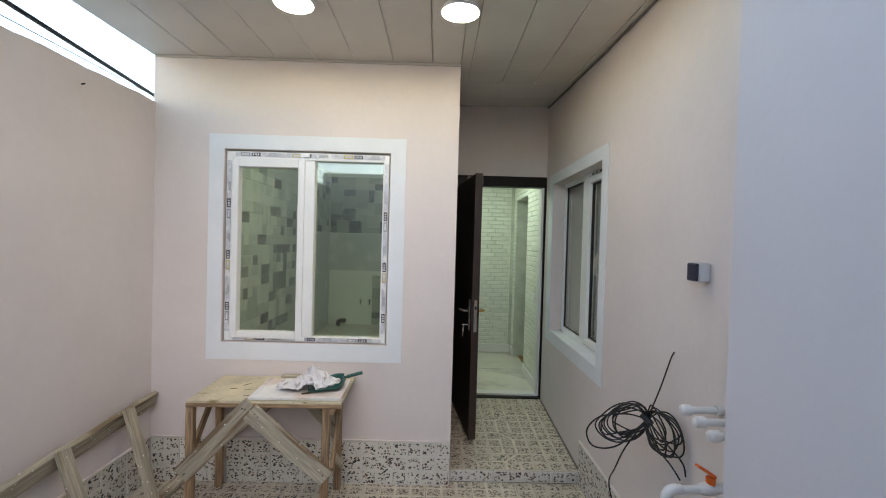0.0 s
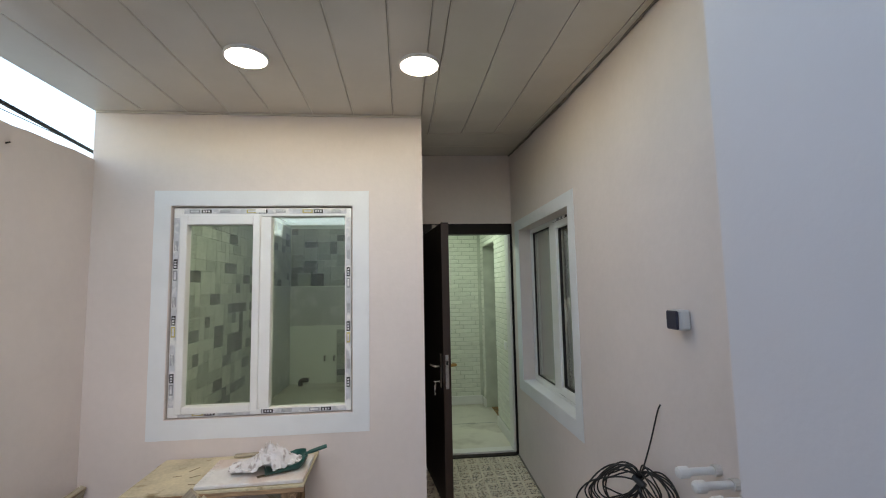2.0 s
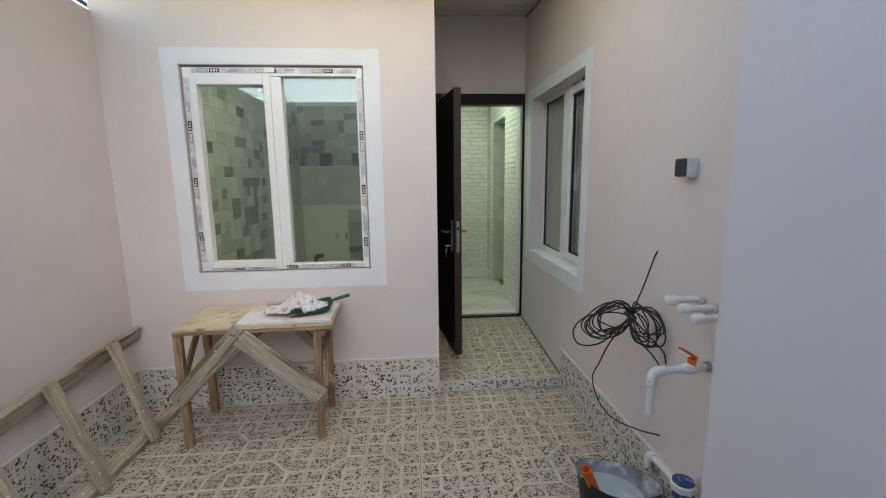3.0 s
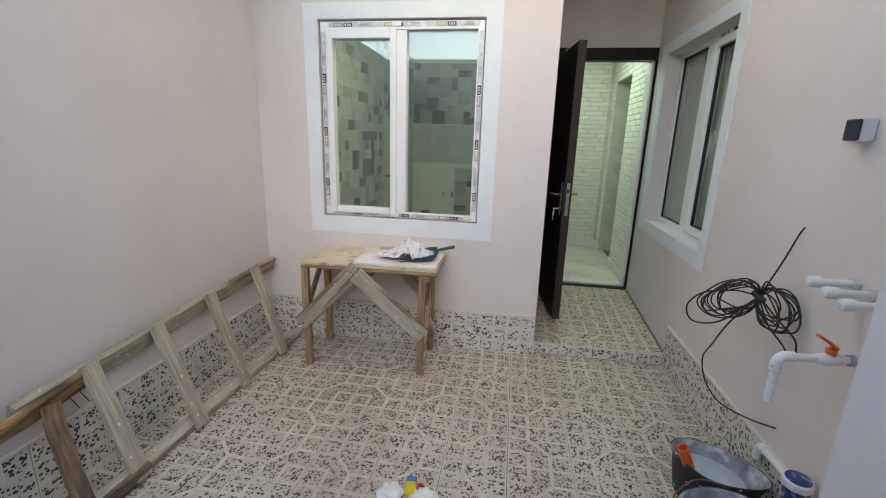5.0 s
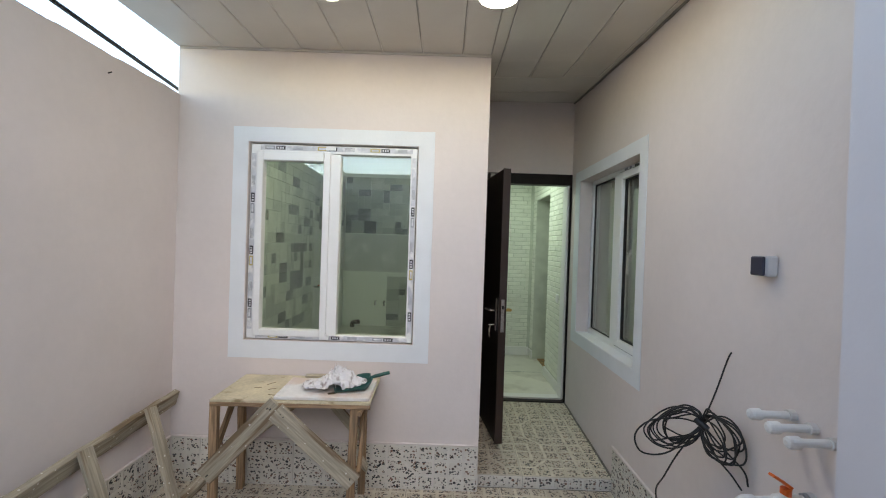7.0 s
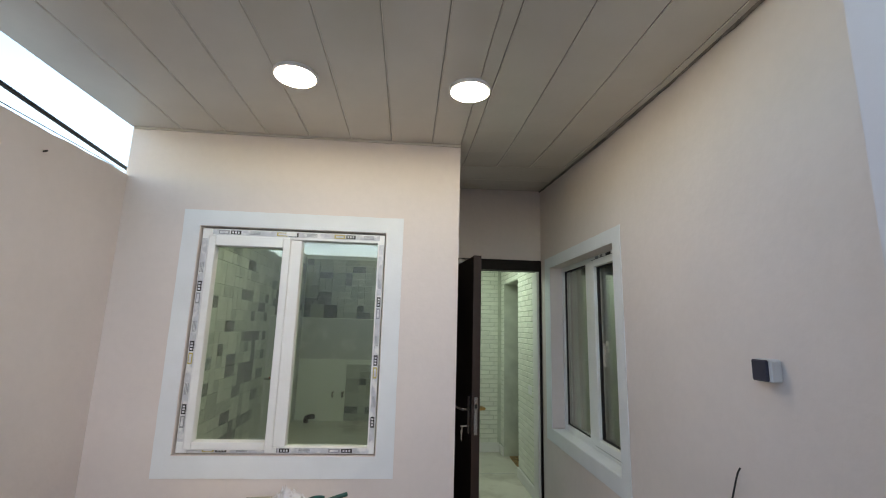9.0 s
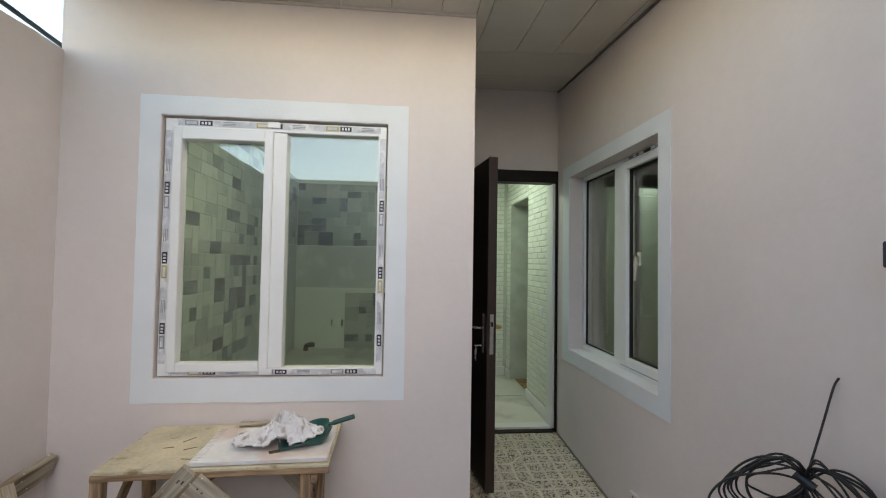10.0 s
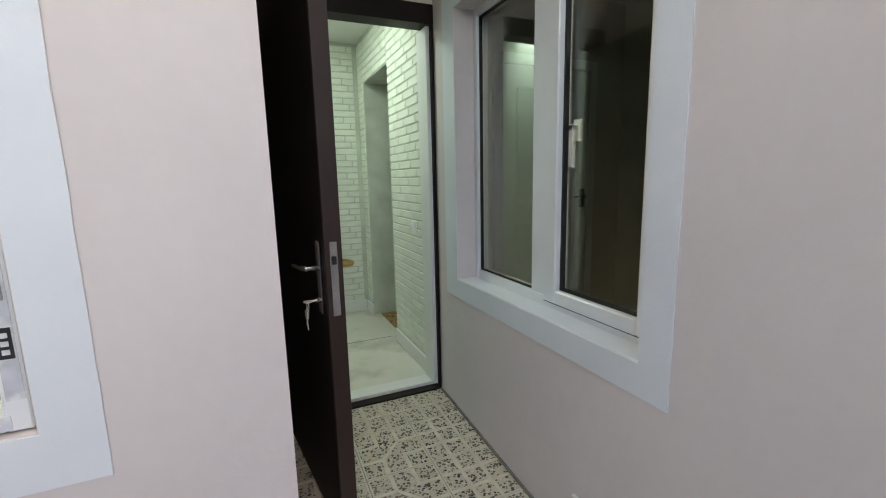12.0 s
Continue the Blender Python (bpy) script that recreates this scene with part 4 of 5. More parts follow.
part("valve_body", tube([(-0.045, 0, 0), (-0.047, 0, 0), (-0.065, 0, 0), (-0.09, 0, 0), (-0.12, 0, 0), (-0.13, 0, 0)], [0.0125, 0.0165, 0.0175, 0.022, 0.018, 0.013], 16), PIPE, tp, smooth=True)
part("union", tube([(-0.012, 0, 0), (-0.014, 0, 0), (-0.032, 0, 0), (-0.034, 0, 0)], [0.0125, 0.019, 0.019, 0.0125], 8), GREYINK, tp, "dark steel union nut")
stm = part("stem", tube([(-0.088, 0, 0.015), (-0.088, 0, 0.036)], 0.015, 12), ORANGE, tp)
part("lever", beam((-0.075, 0, 0.038), (-0.135, 0, 0.078), 0.022, 0.009, (0, 0, 1), 0.003), ORANGE, stm)
part("collar", tube([(-0.001, 0, 0), (-0.02, 0, 0)], 0.02, 12), PLASTER, tp)

cb = thing("cable_coil", pose(0, 0, 0), "bundled coil of black cable hanging on the wall", "cable")
knot = Vector((0.93, 1.845, 0.893))
for i in range(18):
    left = i % 2 == 0
    if left:
        k = random.random()
        axis = Vector((-0.19, 0.11, -0.07)) * (1 - k) + Vector((-0.1, 0.14, -0.08)) * k
        axis *= random.uniform(0.55, 1.0)
    else:
        axis = Vector((random.uniform(0.02, 0.075), random.uniform(-0.165, -0.12), random.uniform(-0.09, 0.015))) * random.uniform(0.8, 1.05)
    up = Vector((random.uniform(-0.3, 0.3), random.uniform(-0.15, 0.15), 1)).normalized() * random.uniform(0.045, 0.085)
    lean = random.uniform(0, 0.25)
    pts = [knot + axis * (0.5 - 0.5 * math.cos(a)) + up * math.sin(a) * (1 + lean * math.cos(a)) + Vector((0.004 * math.sin(i * 2.1), 0.012 * math.sin(a) * math.sin(i * 3.7 + 2 * a), 0.008 * math.sin(i * 1.3) + 0.012 * math.sin(a) * math.cos(i * 2.9 + 2 * a))) for a in (2 * math.pi * k / 14 for k in range(15))]
    part("loop", tube(curve(pts, 3), 0.0033, 6, cap=False), CABLE, cb, smooth=True)
part("loop", tube(curve([knot, (0.86, 1.88, 0.9), (0.76, 1.92, 0.87), (0.711, 1.94, 0.8), (0.74, 1.93, 0.735), (0.83, 1.89, 0.76), knot], 8), 0.0036, 6, cap=False), CABLE, cb, smooth=True)
part("tie", tube([knot + Vector((-0.012, 0.02, 0.012)), knot + Vector((0.008, -0.02, -0.012))], 0.014, 10), CABLE, cb)
part("feed", tube(curve([(XE, 1.837, 1.182), (1.02, 1.845, 1.15), (0.985, 1.85, 1.03), knot], 8), 0.0033, 6), CABLE, cb, smooth=True)
part("tail", tube(curve([knot, (0.86, 1.88, 0.76), (0.855, 1.97, 0.62), (0.87, 2.066, 0.5), (0.9, 2.061, 0.384), (0.95, 2.004, 0.315), (1.0, 1.865, 0.335), (1.01, 1.7, 0.407)], 8), 0.0034, 6), CABLE, cb, smooth=True)
part("tail", tube(curve([knot, (0.95, 1.79, 0.8), (0.98, 1.74, 0.75), (1.0, 1.71, 0.71)], 6), 0.0033, 6), CABLE, cb, smooth=True)
part("tail", tube(curve([knot, (0.97, 1.77, 0.83), (1.005, 1.71, 0.78), (1.015, 1.7, 0.73)], 6), 0.0033, 6), CABLE, cb, smooth=True)

# ---- tubs, meter and packaging ----
TUB = material("black_rubber", (0.022, 0.024, 0.03), 0.55, vary=0.3, scale=8, stain=(0.3, 0.32, 0.34), stain_amount=0.15, stain_scale=14, specks=(0.55, 0.56, 0.58), speck_scale=40, speck_share=0.2)
TUBIN = material("plaster_stained_rubber", (0.3, 0.31, 0.34), 0.6, vary=0.4, scale=14, stain=(0.6, 0.62, 0.65), stain_amount=0.5, stain_scale=16)
WATER = material("milky_water", (0.42, 0.5, 0.56), 0.08, vary=0.08, scale=6, stain=(0.6, 0.64, 0.66), stain_amount=0.4, stain_scale=10)


def tub(name, m, label, sx, sy, height, spout):
    t = thing(name, m, label, "bucket")
    bm = bmesh.new()
    prof = [(0.02, 0.0), (0.78, 0.0), (0.82, 0.01), (1.0, height - 0.012), (1.03, height - 0.008), (1.03, height), (1.0, height), (0.985, height - 0.01), (0.79, 0.02), (0.02, 0.018)]
    lathe(prof, 36, sx=sx, sy=sy, bm=bm)
    for v in bm.verts:
        if v.co.z > height - 0.05:
            a = math.atan2(v.co.y, v.co.x)
            v.co.x += spout * 0.05 * max(0, math.cos(a)) ** 6
            v.co.z += 0.008 * math.sin(2 * a + 0.6) + spout * 0.01 * max(0, math.cos(a)) ** 6
    bm.faces.ensure_lookup_table()
    bm.faces.index_update()
    for f in bm.faces:
        c = f.calc_center_median()
        inner = f.index // 36 >= 6
        f.material_index = 1 if inner else 0
    return t, part("shell", bm, [TUB, TUBIN], t, smooth=True)


t1, shell1 = tub("rubber_tub", pose(0.83, 1.738, 0.008, 0, 0, -38), "black rubber tub with milky water and plaster stains", 0.152, 0.116, 0.19, 1.0)
part("water", lathe([(0.01, 0.122), (0.895, 0.125)], 36, sx=0.152, sy=0.116), WATER, shell1, "milky grey-blue water")
part("handle", tube(curve([(-0.02, 0.128, 0.18), (0.0, 0.135, 0.23), (0.02, 0.13, 0.275), (0.03, 0.12, 0.23), (0.03, 0.126, 0.18)], 6), 0.0022, 6), GREYINK, t1)
tagged(obj("plastic_tube", lathe([(0.019, 0), (0.022, 0), (0.022, 0.2), (0.018, 0.2), (0.018, 0.004), (0.002, 0.004)], 18), ORANGE), "orange plastic tube leaning in the tub", "tube").matrix_basis = pose(0.775, 1.72, 0.08, -8, -22, 30)
t2, shell2 = tub("mortar_bucket", pose(0.7, 1.3, 0.008), "grey-stained round mortar bucket with a wire handle", 0.16, 0.16, 0.29, 0.0)
part("handle", tube(curve([(-0.16, 0.03, 0.27), (-0.14, 0.1, 0.285), (-0.06, 0.165, 0.3), (0.0, 0.175, 0.3), (0.05, 0.165, 0.29)], 6), 0.003, 6), material("rusty_wire", (0.12, 0.06, 0.04), 0.7, vary=0.3, scale=40), t2)

BLUE = material("blue_enamel", (0.015, 0.06, 0.2), 0.35, vary=0.3, scale=25, stain=(0.6, 0.6, 0.58), stain_amount=0.4, stain_scale=24)
mt = thing("water_meter", pose(0.962, 1.46, 0.34), "blue water meter with paint-splashed lid on a white pipe", "meter")
part("body", lathe([(0.02, -0.07), (0.034, -0.065), (0.041, -0.03), (0.041, 0.01)], 20), BLUE, mt)
mring = part("ring", lathe([(0.041, 0.005), (0.047, 0.01), (0.047, 0.032), (0.042, 0.036), (0.038, 0.036)], 8), PIPE, mt)
part("lid", lathe([(0.038, 0.03), (0.038, 0.041), (0.01, 0.043)], 24), BLUE, mring, "blue paint-splashed lid")
part("inlet", tube(curve([(0.02, 0.03, -0.035), (0.03, 0.1, -0.035), (0.038, 0.2, -0.045), (0.04, 0.26, -0.05)], 6), 0.0145, 12), PIPE, mt, smooth=True)
part("nut", tube([(0.022, 0.04, -0.035), (0.03, 0.09, -0.035)], 0.021, 8), PIPE, mt)
part("elbow", tube(curve([(0.04, 0.25, -0.05), (0.04, 0.275, -0.05), (0.036, 0.285, -0.065), (0.036, 0.286, -0.11)], 5), 0.0175, 12), PIPE, mt, smooth=True)
part("outlet", tube([(0.01, -0.03, -0.045), (0.02, -0.16, -0.1)], 0.0145, 12), PIPE, mt)
part("bracket", boxes((0.03, 0.066, -0.015, 0.015, -0.06, -0.045)), PIPE, mt)

pk = thing("paper_packet", pose(-0.41, 1.56, 0.009, 0, 0, 8), "small blue and yellow packet lying on the tiles", "packet")
part("wrapper", boxes((-0.022, 0.022, -0.07, 0.0, 0, 0.022), bevel=0.003), material("yellow_paper", (0.7, 0.5, 0.02), 0.5), pk)
part("end", boxes((-0.022, 0.022, 0.0, 0.03, 0, 0.022), bevel=0.003), material("blue_paper", (0.03, 0.2, 0.5), 0.5), pk)
for x, y, s in ((-0.49, 1.5, 0.05), (-0.34, 1.49, 0.055)):
    bm = bmesh.new()
    bmesh.ops.create_icosphere(bm, subdivisions=3, radius=s)
    for v in bm.verts:
        v.co *= 1 + 0.5 * noise.noise(v.co * 30 + Vector((x * 50, 0, 0)))
        v.co.z = max(-0.01, v.co.z * 0.45) + 0.01
    tagged(obj("plastic_bag", bm, PVC), "crumpled white plastic scrap on the tiles", "plastic").matrix_basis = pose(x, y, 0.008)
cap = thing("red_cap", pose(-0.365, 1.535, 0.03, 70, 0, 20), "small red plastic cap", "cap")
part("shell", lathe([(0.016, 0.0), (0.018, 0.002), (0.018, 0.016), (0.012, 0.016), (0.012, 0.004), (0.002, 0.004)], 18), material("red_plastic", (0.6, 0.02, 0.02), 0.35), cap)

# ---- rooms seen through the openings ----
structure("passage_wall", boxes((1.24, 3.0, 5.6, 5.8, 0.165, 2.72)), INNER, "pale painted wall inside the side doorway", "wall")
structure("baseboard", boxes((1.018, 1.04, YD + 0.16, 4.91, 0.165, 0.265), (1.018, 1.04, 5.6, 5.76, 0.165, 0.265), bevel=0.006), WHITE, "white hall baseboard", "trim")
structure("baseboard", boxes((0.16, 1.018, 5.76, 5.78, 0.165, 0.275), bevel=0.005), WHITE, "white hall baseboard", "trim")
structure("threshold", boxes((0.21, 1.014, YD + 0.052, YD + 0.15, 0.165, 0.188)), WHITE, "white threshold strip inside the door", "trim")
structure("floor_joint", boxes((0.16, 1.02, 5.0, 5.006, 0.165, 0.1665)), GREYINK, "dark joint between floor sections", "floor")
structure("floor_strip", boxes((1.1, 1.24, 4.915, 5.595, 0.16, 0.17)), ORANGE_WOOD, "orange wood floor in the side doorway", "floor")
structure("door_lining", boxes((0.993, 1.0135, YD + 0.012, YD + 0.149, 0.189, 2.142), bevel=0.002), WHITE, "white strip lining the door frame", "trim")
lsw = thing("light_switch", pose(1.035, 4.45, 1.07), "white wall light switch on the brick panel", "switch")
lpl = part("plate", boxes((-0.012, 0, -0.04, 0.04, -0.04, 0.04), bevel=0.003), PVC, lsw)
part("rocker", boxes((-0.016, -0.012, -0.026, 0.026, -0.028, 0.028), bevel=0.002), PVC, lpl)

rd = thing("room_door", pose(2.22, 4.7, 0.165), "white panelled room door, closed", "door")
part("leaf", boxes((-0.4, 0.4, -0.03, 0.0, 0, 2.0), bevel=0.004), WHITE, rd)
for a, b in ((0.15, 0.85), (1.0, 1.85)):
    part("panel", boxes((-0.28, 0.28, -0.04, -0.03, a, b), bevel=0.008), WHITE, rd)
part("frame", ring(-0.47, 0.47, -0.01, 2.08, 0.065, 0.065, 0.005, 0.075, -0.04, -0.001, 0.004), WHITE, rd)
part("handle", boxes((0.32, 0.35, -0.06, -0.03, 0.95, 1.1), (0.24, 0.35, -0.085, -0.07, 1.03, 1.045), (0.33, 0.34, -0.075, -0.05, 1.03, 1.045), bevel=0.002), RUBBER, rd)

MOSA = material("grey_wall_tile", (0.13, 0.145, 0.135), 0.3, vary=0.2, scale=9, random_tone=0.4, stain=(0.22, 0.235, 0.22), stain_amount=0.2, stain_scale=9)
MOSB = material("pale_wall_tile", (0.4, 0.425, 0.37), 0.3, vary=0.16, scale=9, random_tone=0.22, stain=(0.3, 0.32, 0.28), stain_amount=0.25, stain_scale=7)
KPLAIN = material("plain_wall_tile", (0.5, 0.52, 0.49), 0.3, vary=0.05, scale=4, stain=(0.62, 0.62, 0.6), stain_amount=0.2, stain_scale=4)


def mosaic(parent, m, w, h):
    """Mixed rectangular tiles on a wall of w by h, each a bevelled block."""
    shapes = {}
    u = 0.105
    for wide in (1, 2):
        for tall in (1, 2):
            bm = boxes((0.0008, wide * u - 0.0008, -0.008, 0, 0.0008, tall * u - 0.0008))
            for v in bm.verts:
                if v.co.y < -0.004:
                    v.co.x += 0.001 if v.co.x < wide * u / 2 else -0.001
                    v.co.z += 0.001 if v.co.z < tall * u / 2 else -0.001
            me = bpy.data.meshes.new("wall_tile")
            bm.to_mesh(me)
            bm.free()
            me.materials.append(MOSA)
            other = me.copy()
            other.materials[0] = MOSB
            shapes[wide, tall] = (me, other)
    nx, nz = int(w / u + 0.3), int(h / u + 0.3)
    taken = set()
    for r in range(nz):
        for k in range(nx):
            if (k, r) in taken:
                continue
            wide = 2 if k + 1 < nx and (k + 1, r) not in taken and random.random() < 0.6 else 1
            tall = 2 if r + 1 < nz and random.random() < 0.22 else 1
            taken |= {(k + i, r + j) for i in range(wide) for j in range(tall)}
            t = new("wall_tile", shapes[wide, tall][0 if random.random() < 0.22 else 1])
            t.parent = parent
            t.matrix_basis = m @ Matrix.Translation((k * u, 0, r * u))


kw, kn = bpy.data.objects["wall_kitchen_west"], bpy.data.objects["wall_kitchen_north"]
MW = Matrix.Translation((-1.81, 0, 0)) @ Matrix.Rotation(math.pi / 2, 4, "Z")
mosaic(kw, MW @ Matrix.Translation((3.1, 0, 0.17)), 2.6, 2.5)
mosaic(kw, MW @ Matrix.Translation((5.7, 0, 1.72)), 1.7, 1.0)
mosaic(kn, Matrix.Translation((-1.8, 7.4, 1.72)), 1.8, 1.0)
mosaic(kn, Matrix.Translation((-1.07, 7.4, 0.17)), 1.0, 0.9)
part("plain_tile", boxes((-1.8, -0.1, 7.392, 7.4, 1.085, 1.71), bevel=0.002), KPLAIN, kn)
part("plain_tile", boxes((-1.81, -1.802, 5.71, 7.38, 1.085, 1.71), bevel=0.002), KPLAIN, kw)
part("plain_tile", boxes((-1.81, -1.802, 5.71, 7.38, 0.17, 1.075), bevel=0.002), KPLAIN, kw)
for x in (-1.25, -1.1):
    st = thing("wall_valve", pose(x, 7.38, 0.59), "small chrome water valve on the kitchen wall", "valve", "kitchen valves")
    part("body", tube([(0, 0.02, 0), (0, -0.06, 0)], 0.018, 10), CHROME, st)
    part("outlet", tube([(0, -0.045, 0), (0, -0.05, -0.07)], 0.014, 10), CHROME, st)
DRAIN = material("dirty_drain", (0.1, 0.085, 0.07), 0.6, vary=0.4, scale=20)
dn = thing("drain_pipe", pose(-1.6, 7.25, 0.165), "dark dirty drain pipe elbow standing on the kitchen floor", "pipe")
part("elbow", tube(curve([(0, 0, 0), (0, 0, 0.06), (0.04, -0.02, 0.09), (0.12, -0.05, 0.1)], 5), 0.035, 12), DRAIN, dn, smooth=True)
kv = thing("tap_lever", pose(-1.8, 5.75, 0.97), "red-handled water valve on the kitchen wall", "valve")
part("body", tube([(0, 0, 0), (0.07, 0, 0)], 0.014, 10), CHROME, kv)
part("lever", boxes((0.05, 0.17, -0.012, 0.012, 0.012, 0.026), bevel=0.002), material("red_lever", (0.45, 0.1, 0.04), 0.4), kv, "red lever")

# ---- white brick cladding in the hall ----
def brick_mesh(w, h, d):
    bm = boxes((0.003, w - 0.003, -d, 0, 0.003, h - 0.003))
    for v in bm.verts:
        if v.co.y < -d / 2:
            v.co.x += 0.004 if v.co.x < w / 2 else -0.004
            v.co.z += 0.004 if v.co.z < h / 2 else -0.004
    me = bpy.data.meshes.new("brick")
    bm.to_mesh(me)
    bm.free()
    me.materials.append(BRICKW)
    return me


RH = 0.053
BR = {w: brick_mesh(w, RH, 0.007) for w in (0.21, 0.105, 0.16, 0.05)}


def clad(parent, m, w, h, skip=None):
    for r in range(int(h / RH)):
        x = 0.0
        first = (0.105, 0.21, 0.16)[r % 3]
        while x < w - 0.03:
            b = first if x == 0 else 0.21
            while b > w - x + 0.002:
                b = {0.21: 0.16, 0.16: 0.105, 0.105: 0.05, 0.05: 0.0}[b]
            if not b:
                break
            if not (skip and skip(x + b / 2, r * RH)):
                o = new("brick", BR[b])
                o.parent = parent
                o.matrix_basis = m @ Matrix.Translation((x, 0, r * RH))
            x += b


hn, he = bpy.data.objects["wall_hall_north"], bpy.data.objects["wall_hall_east"]
clad(hn, Matrix.Translation((0.16, 5.78, 0.27)), 0.87, 2.25)
ME = Matrix.Translation((1.04, 0, 0.27)) @ Matrix.Rotation(-math.pi / 2, 4, "Z")
clad(he, ME @ Matrix.Translation((-4.91, 0, 0)), 0.68, 2.25)
clad(he, ME @ Matrix.Translation((-5.77, 0, 0)), 0.17, 2.25)
clad(he, ME @ Matrix.Translation((-5.6, 0, 1.9)), 0.69, 0.34)


# ---- terrazzo tiles ----
def pads(size_x, size_y, thick, kind):
    """A cement tile with raised terrazzo fields: four corner squares and two chamfered angles either side of a diagonal groove."""
    bm = bmesh.new()
    g = 0.0018
    box(bm, g, size_x - g, g, size_y - g, -thick, -0.0015)

    def field(pts, lean=0.04):
        c = Vector((sum(p[0] for p in pts) / len(pts), sum(p[1] for p in pts) / len(pts)))
        lo = [bm.verts.new((x, y, -0.0016)) for x, y in pts]
        hi = [bm.verts.new((x + (c.x - x) * lean, y + (c.y - y) * lean, 0.0)) for x, y in pts]
        n = len(pts)
        for k in range(n):
            bm.faces.new((lo[k], lo[(k + 1) % n], hi[(k + 1) % n], hi[k])).material_index = 1
        bm.faces.new(hi).material_index = 1

    nx, ny = max(1, round(size_x / 0.1)), max(1, round(size_y / 0.1))
    cx, cy = size_x / nx, size_y / ny
    e = 0.009
    for i in range(nx):
        for j in range(ny):
            a, b, c, d = i * cx + e, (i + 1) * cx - e, j * cy + e, (j + 1) * cy - e
            if not kind or (i % 2 == 0 and j % 2 == 0):
                field([(a, c), (b, c), (b, d), (a, d)])
    if kind:
        angle = [(cx + e, e), (2 * cx - e, e), (2 * cx - e, cy - 0.4 * e), (cx - 0.4 * e, 2 * cy - e), (e, 2 * cy - e), (e, cy + e), (cx + e, cy + e)]
        field(angle, 0.0)
        field([(size_x - x, size_y - y) for x, y in angle], 0.0)
    me = bpy.data.meshes.new("tile")
    bmesh.ops.recalc_face_normals(bm, faces=bm.faces)
    bm.to_mesh(me)
    bm.free()
    return me


T = 0.297
floor = bpy.data.objects["floor"]
step = bpy.data.objects["porch_step"]
FULL = pads(T, T, 0.012, True)
for m_ in (CEMENT, TERR):
    FULL.materials.append(m_)


def lay(parent, me, m):
    t = new("tile", me)
    t.parent = parent
    t.matrix_basis = m
    return t


def turned(x, y, z, w, h, q):
    """A tile of w by h with its lower corner at x, y, turned by q quarter turns."""
    return Matrix.Translation((x + w / 2, y + h / 2, z)) @ Matrix.Rotation(q * math.pi / 2, 4, "Z") @ Matrix.Translation((-w / 2, -h / 2, 0))


cuts = {}


def cut_tile(w, h, kind, mats):
    key = (round(w, 3), round(h, 3), kind, mats[1].name)
    if key not in cuts:
        me = pads(w, h, 0.012, kind)
        for m_ in mats:
            me.materials.append(m_)
        cuts[key] = me
    return cuts[key]


X0, Y0 = -0.003, 1.768
for i in range(-7, 4):
    for j in range(-13, 5):
        xa, ya = X0 + i * T, Y0 + j * T
        xb, yb = min(xa + T, XE - 0.012), min(ya + T, 2.925)
        xa, ya = max(xa, XW + 0.012), max(ya, YS)
        if xb - xa < 0.02 or yb - ya < 0.02:
            continue
        dz = random.uniform(-0.0008, 0.0008)
        if xb - xa > T - 0.002 and yb - ya > T - 0.002:
            q = {(0, 0): 0, (1, 0): 1, (1, 1): 2, (0, 1): 3}[(i % 2, j % 2)]
            lay(floor, FULL, turned(xa, ya, 0.008 + dz - 0.0005, T, T, q))
        else:
            lay(floor, cut_tile(xb - xa, yb - ya, False, (CEMENT, TERR)), Matrix.Translation((xa, ya, 0.008 + dz)))
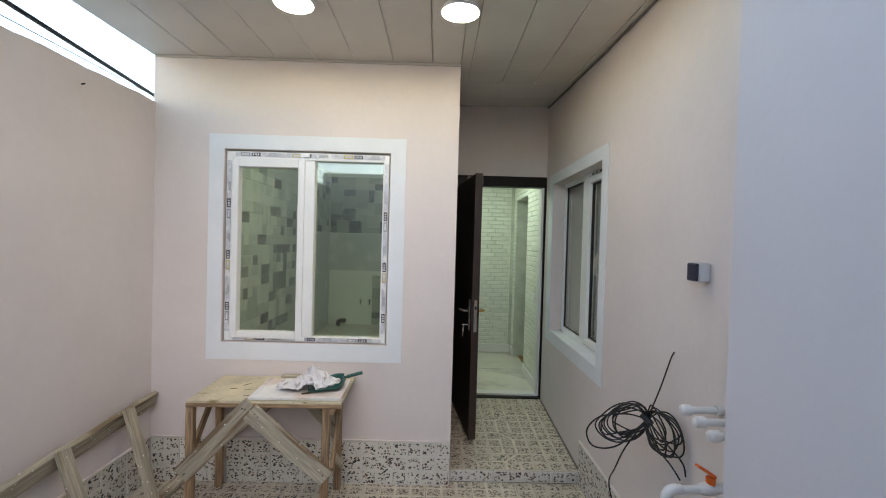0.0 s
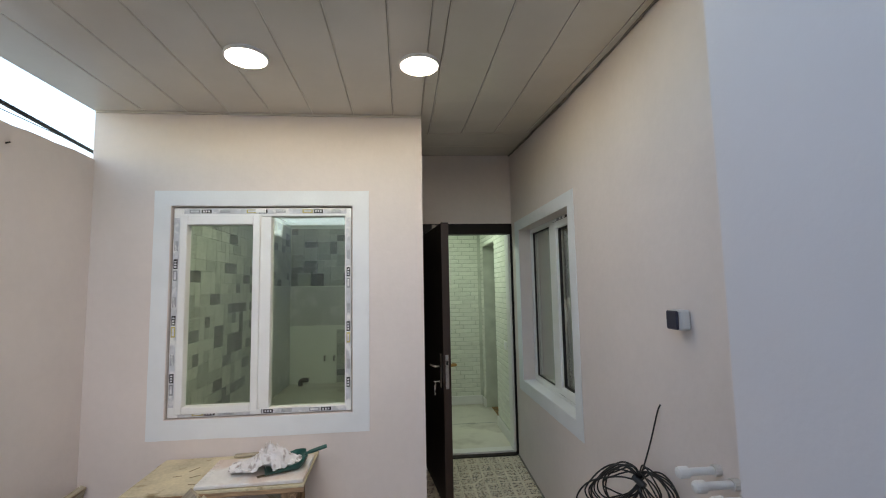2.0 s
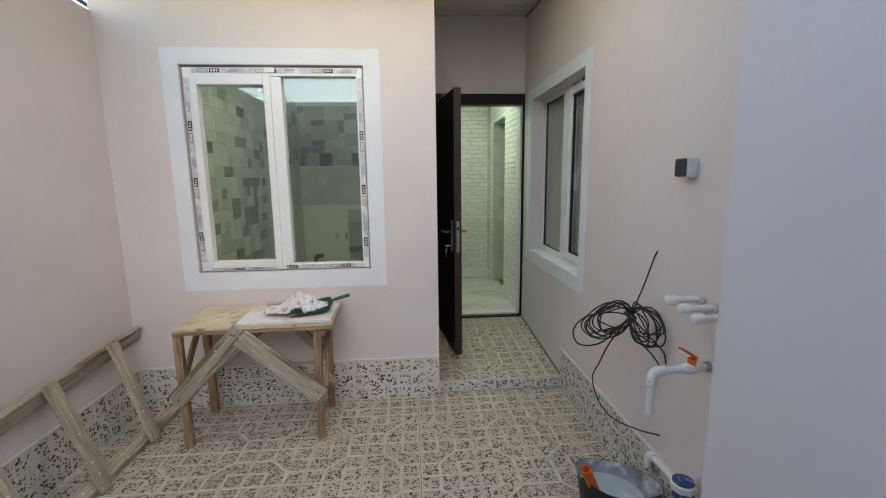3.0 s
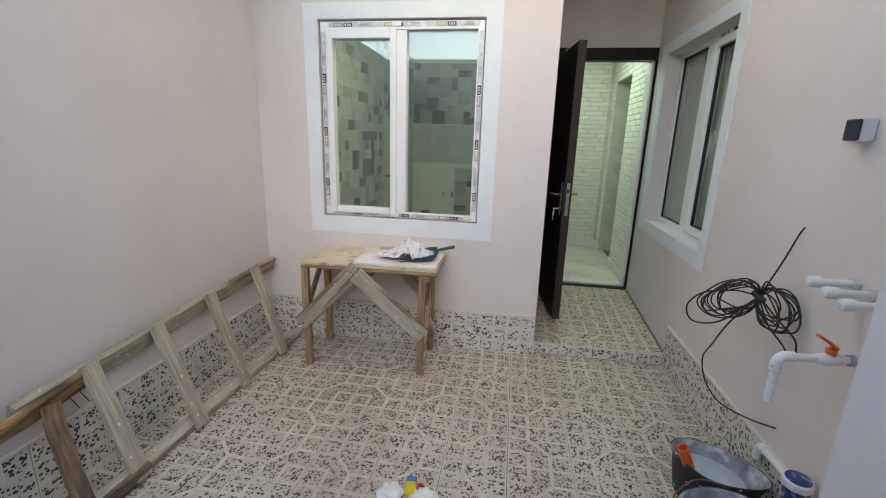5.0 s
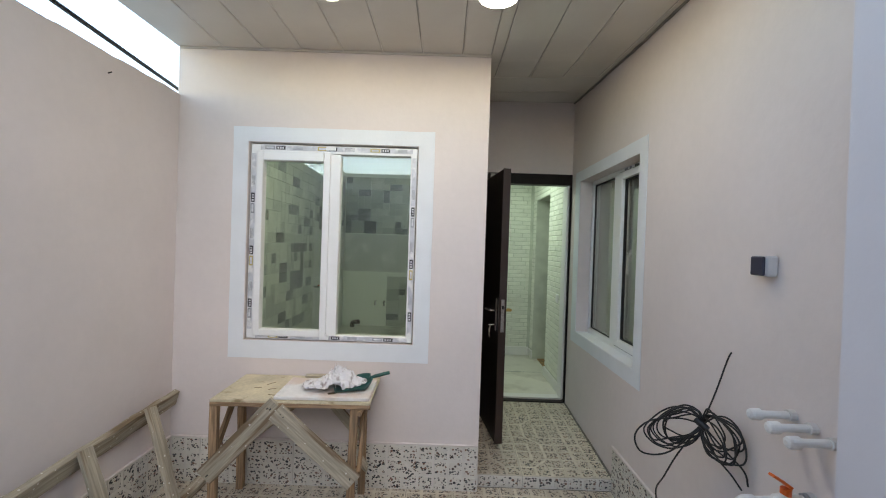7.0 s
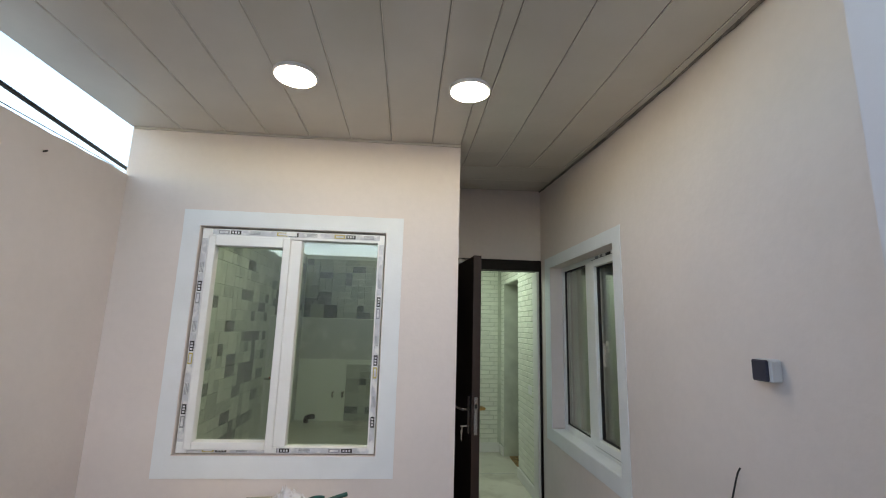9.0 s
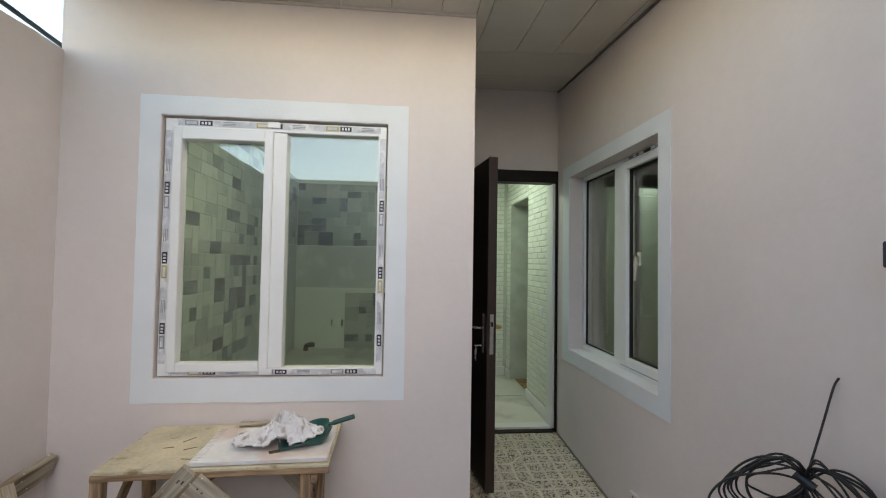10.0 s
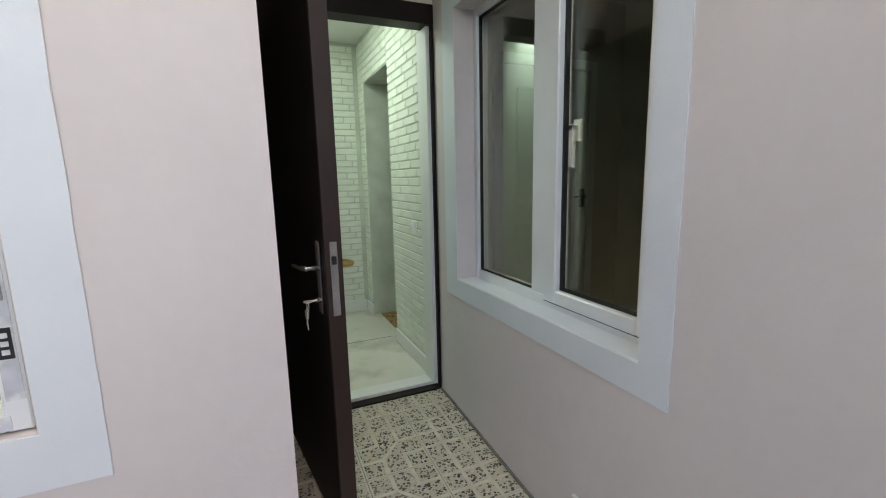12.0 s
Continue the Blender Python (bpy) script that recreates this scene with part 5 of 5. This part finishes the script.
# porch floor and riser
slope = Matrix.Translation((0, 2.93, 0.085)) @ Matrix.Rotation(math.atan(0.066), 4, "X")
for i in range(3):
    for j in range(4):
        xa, ya = XC + 0.002 + i * T, 0.0 + j * T
        xb, yb = min(xa + T, XE - 0.002), min(ya + T, 1.14)
        if yb - ya < 0.02 or xb - xa < 0.02:
            continue
        if xb - xa > T - 0.002 and yb - ya > T - 0.002:
            lay(step, FULL, slope @ turned(xa, ya, 0.004, T, T, {(0, 0): 0, (1, 0): 1, (1, 1): 2, (0, 1): 3}[(i % 2, j % 2)]))
        else:
            lay(step, cut_tile(xb - xa, yb - ya, False, (CEMENT, TERR)), slope @ Matrix.Translation((xa, ya, 0.004)))
    w = min(T, XE - 0.002 - (XC + 0.002 + i * T))
    lay(step, cut_tile(w, 0.08, False, (CEMENT_W, TERR_W)), Matrix.Translation((XC + 0.002 + i * T, 2.93, 0.004)) @ Matrix.Rotation(math.pi / 2, 4, "X"))

# skirting of wall tiles
SK = 0.285


def skirting(wall, m, length, offset=0.0):
    x = -offset
    k = 0
    while x < length - 0.01:
        a, b = max(0.0, x), min(length, x + T)
        full = b - a > T - 0.002
        lay(wall, cut_tile(b - a, SK, full, (CEMENT_W, TERR_W)), m @ turned(a, 0, 0.012, b - a, SK, 2 * (k % 2) if full else 0))
        x += T
        k += 1


skirting(bpy.data.objects["wall_north"], Matrix.Translation((XW + 0.013, YN, 0.005)) @ Matrix.Rotation(math.pi / 2, 4, "X"), XC - XW - 0.013, 0.11)
skirting(bpy.data.objects["wall_east"], Matrix.Translation((XE, 2.935, 0.005)) @ Matrix.Rotation(-math.pi / 2, 4, "Z") @ Matrix.Rotation(math.pi / 2, 4, "X"), 2.935 - YB)
skirting(bpy.data.objects["wall_west"], Matrix.Translation((XW, YS, 0.005)) @ Matrix.Rotation(math.pi / 2, 4, "Z") @ Matrix.Rotation(math.pi / 2, 4, "X"), YN - YS - 0.013)
# cement fillet on top of the skirting
structure("skirting_cap", boxes((XW + 0.012, XC, YN - 0.014, YN - 0.0005, SK + 0.006, SK + 0.016), bevel=0.003), PINK, "painted cement fillet above the wall tiles", "trim")
structure("skirting_cap", boxes((XE - 0.018, XE - 0.0005, YB, 2.935, SK + 0.006, SK + 0.016), bevel=0.003), PINK, "painted cement fillet above the wall tiles", "trim")
structure("skirting_cap", boxes((XW + 0.0005, XW + 0.018, YS, YN - 0.014, SK + 0.006, SK + 0.016), bevel=0.003), PINK, "painted cement fillet above the wall tiles", "trim")
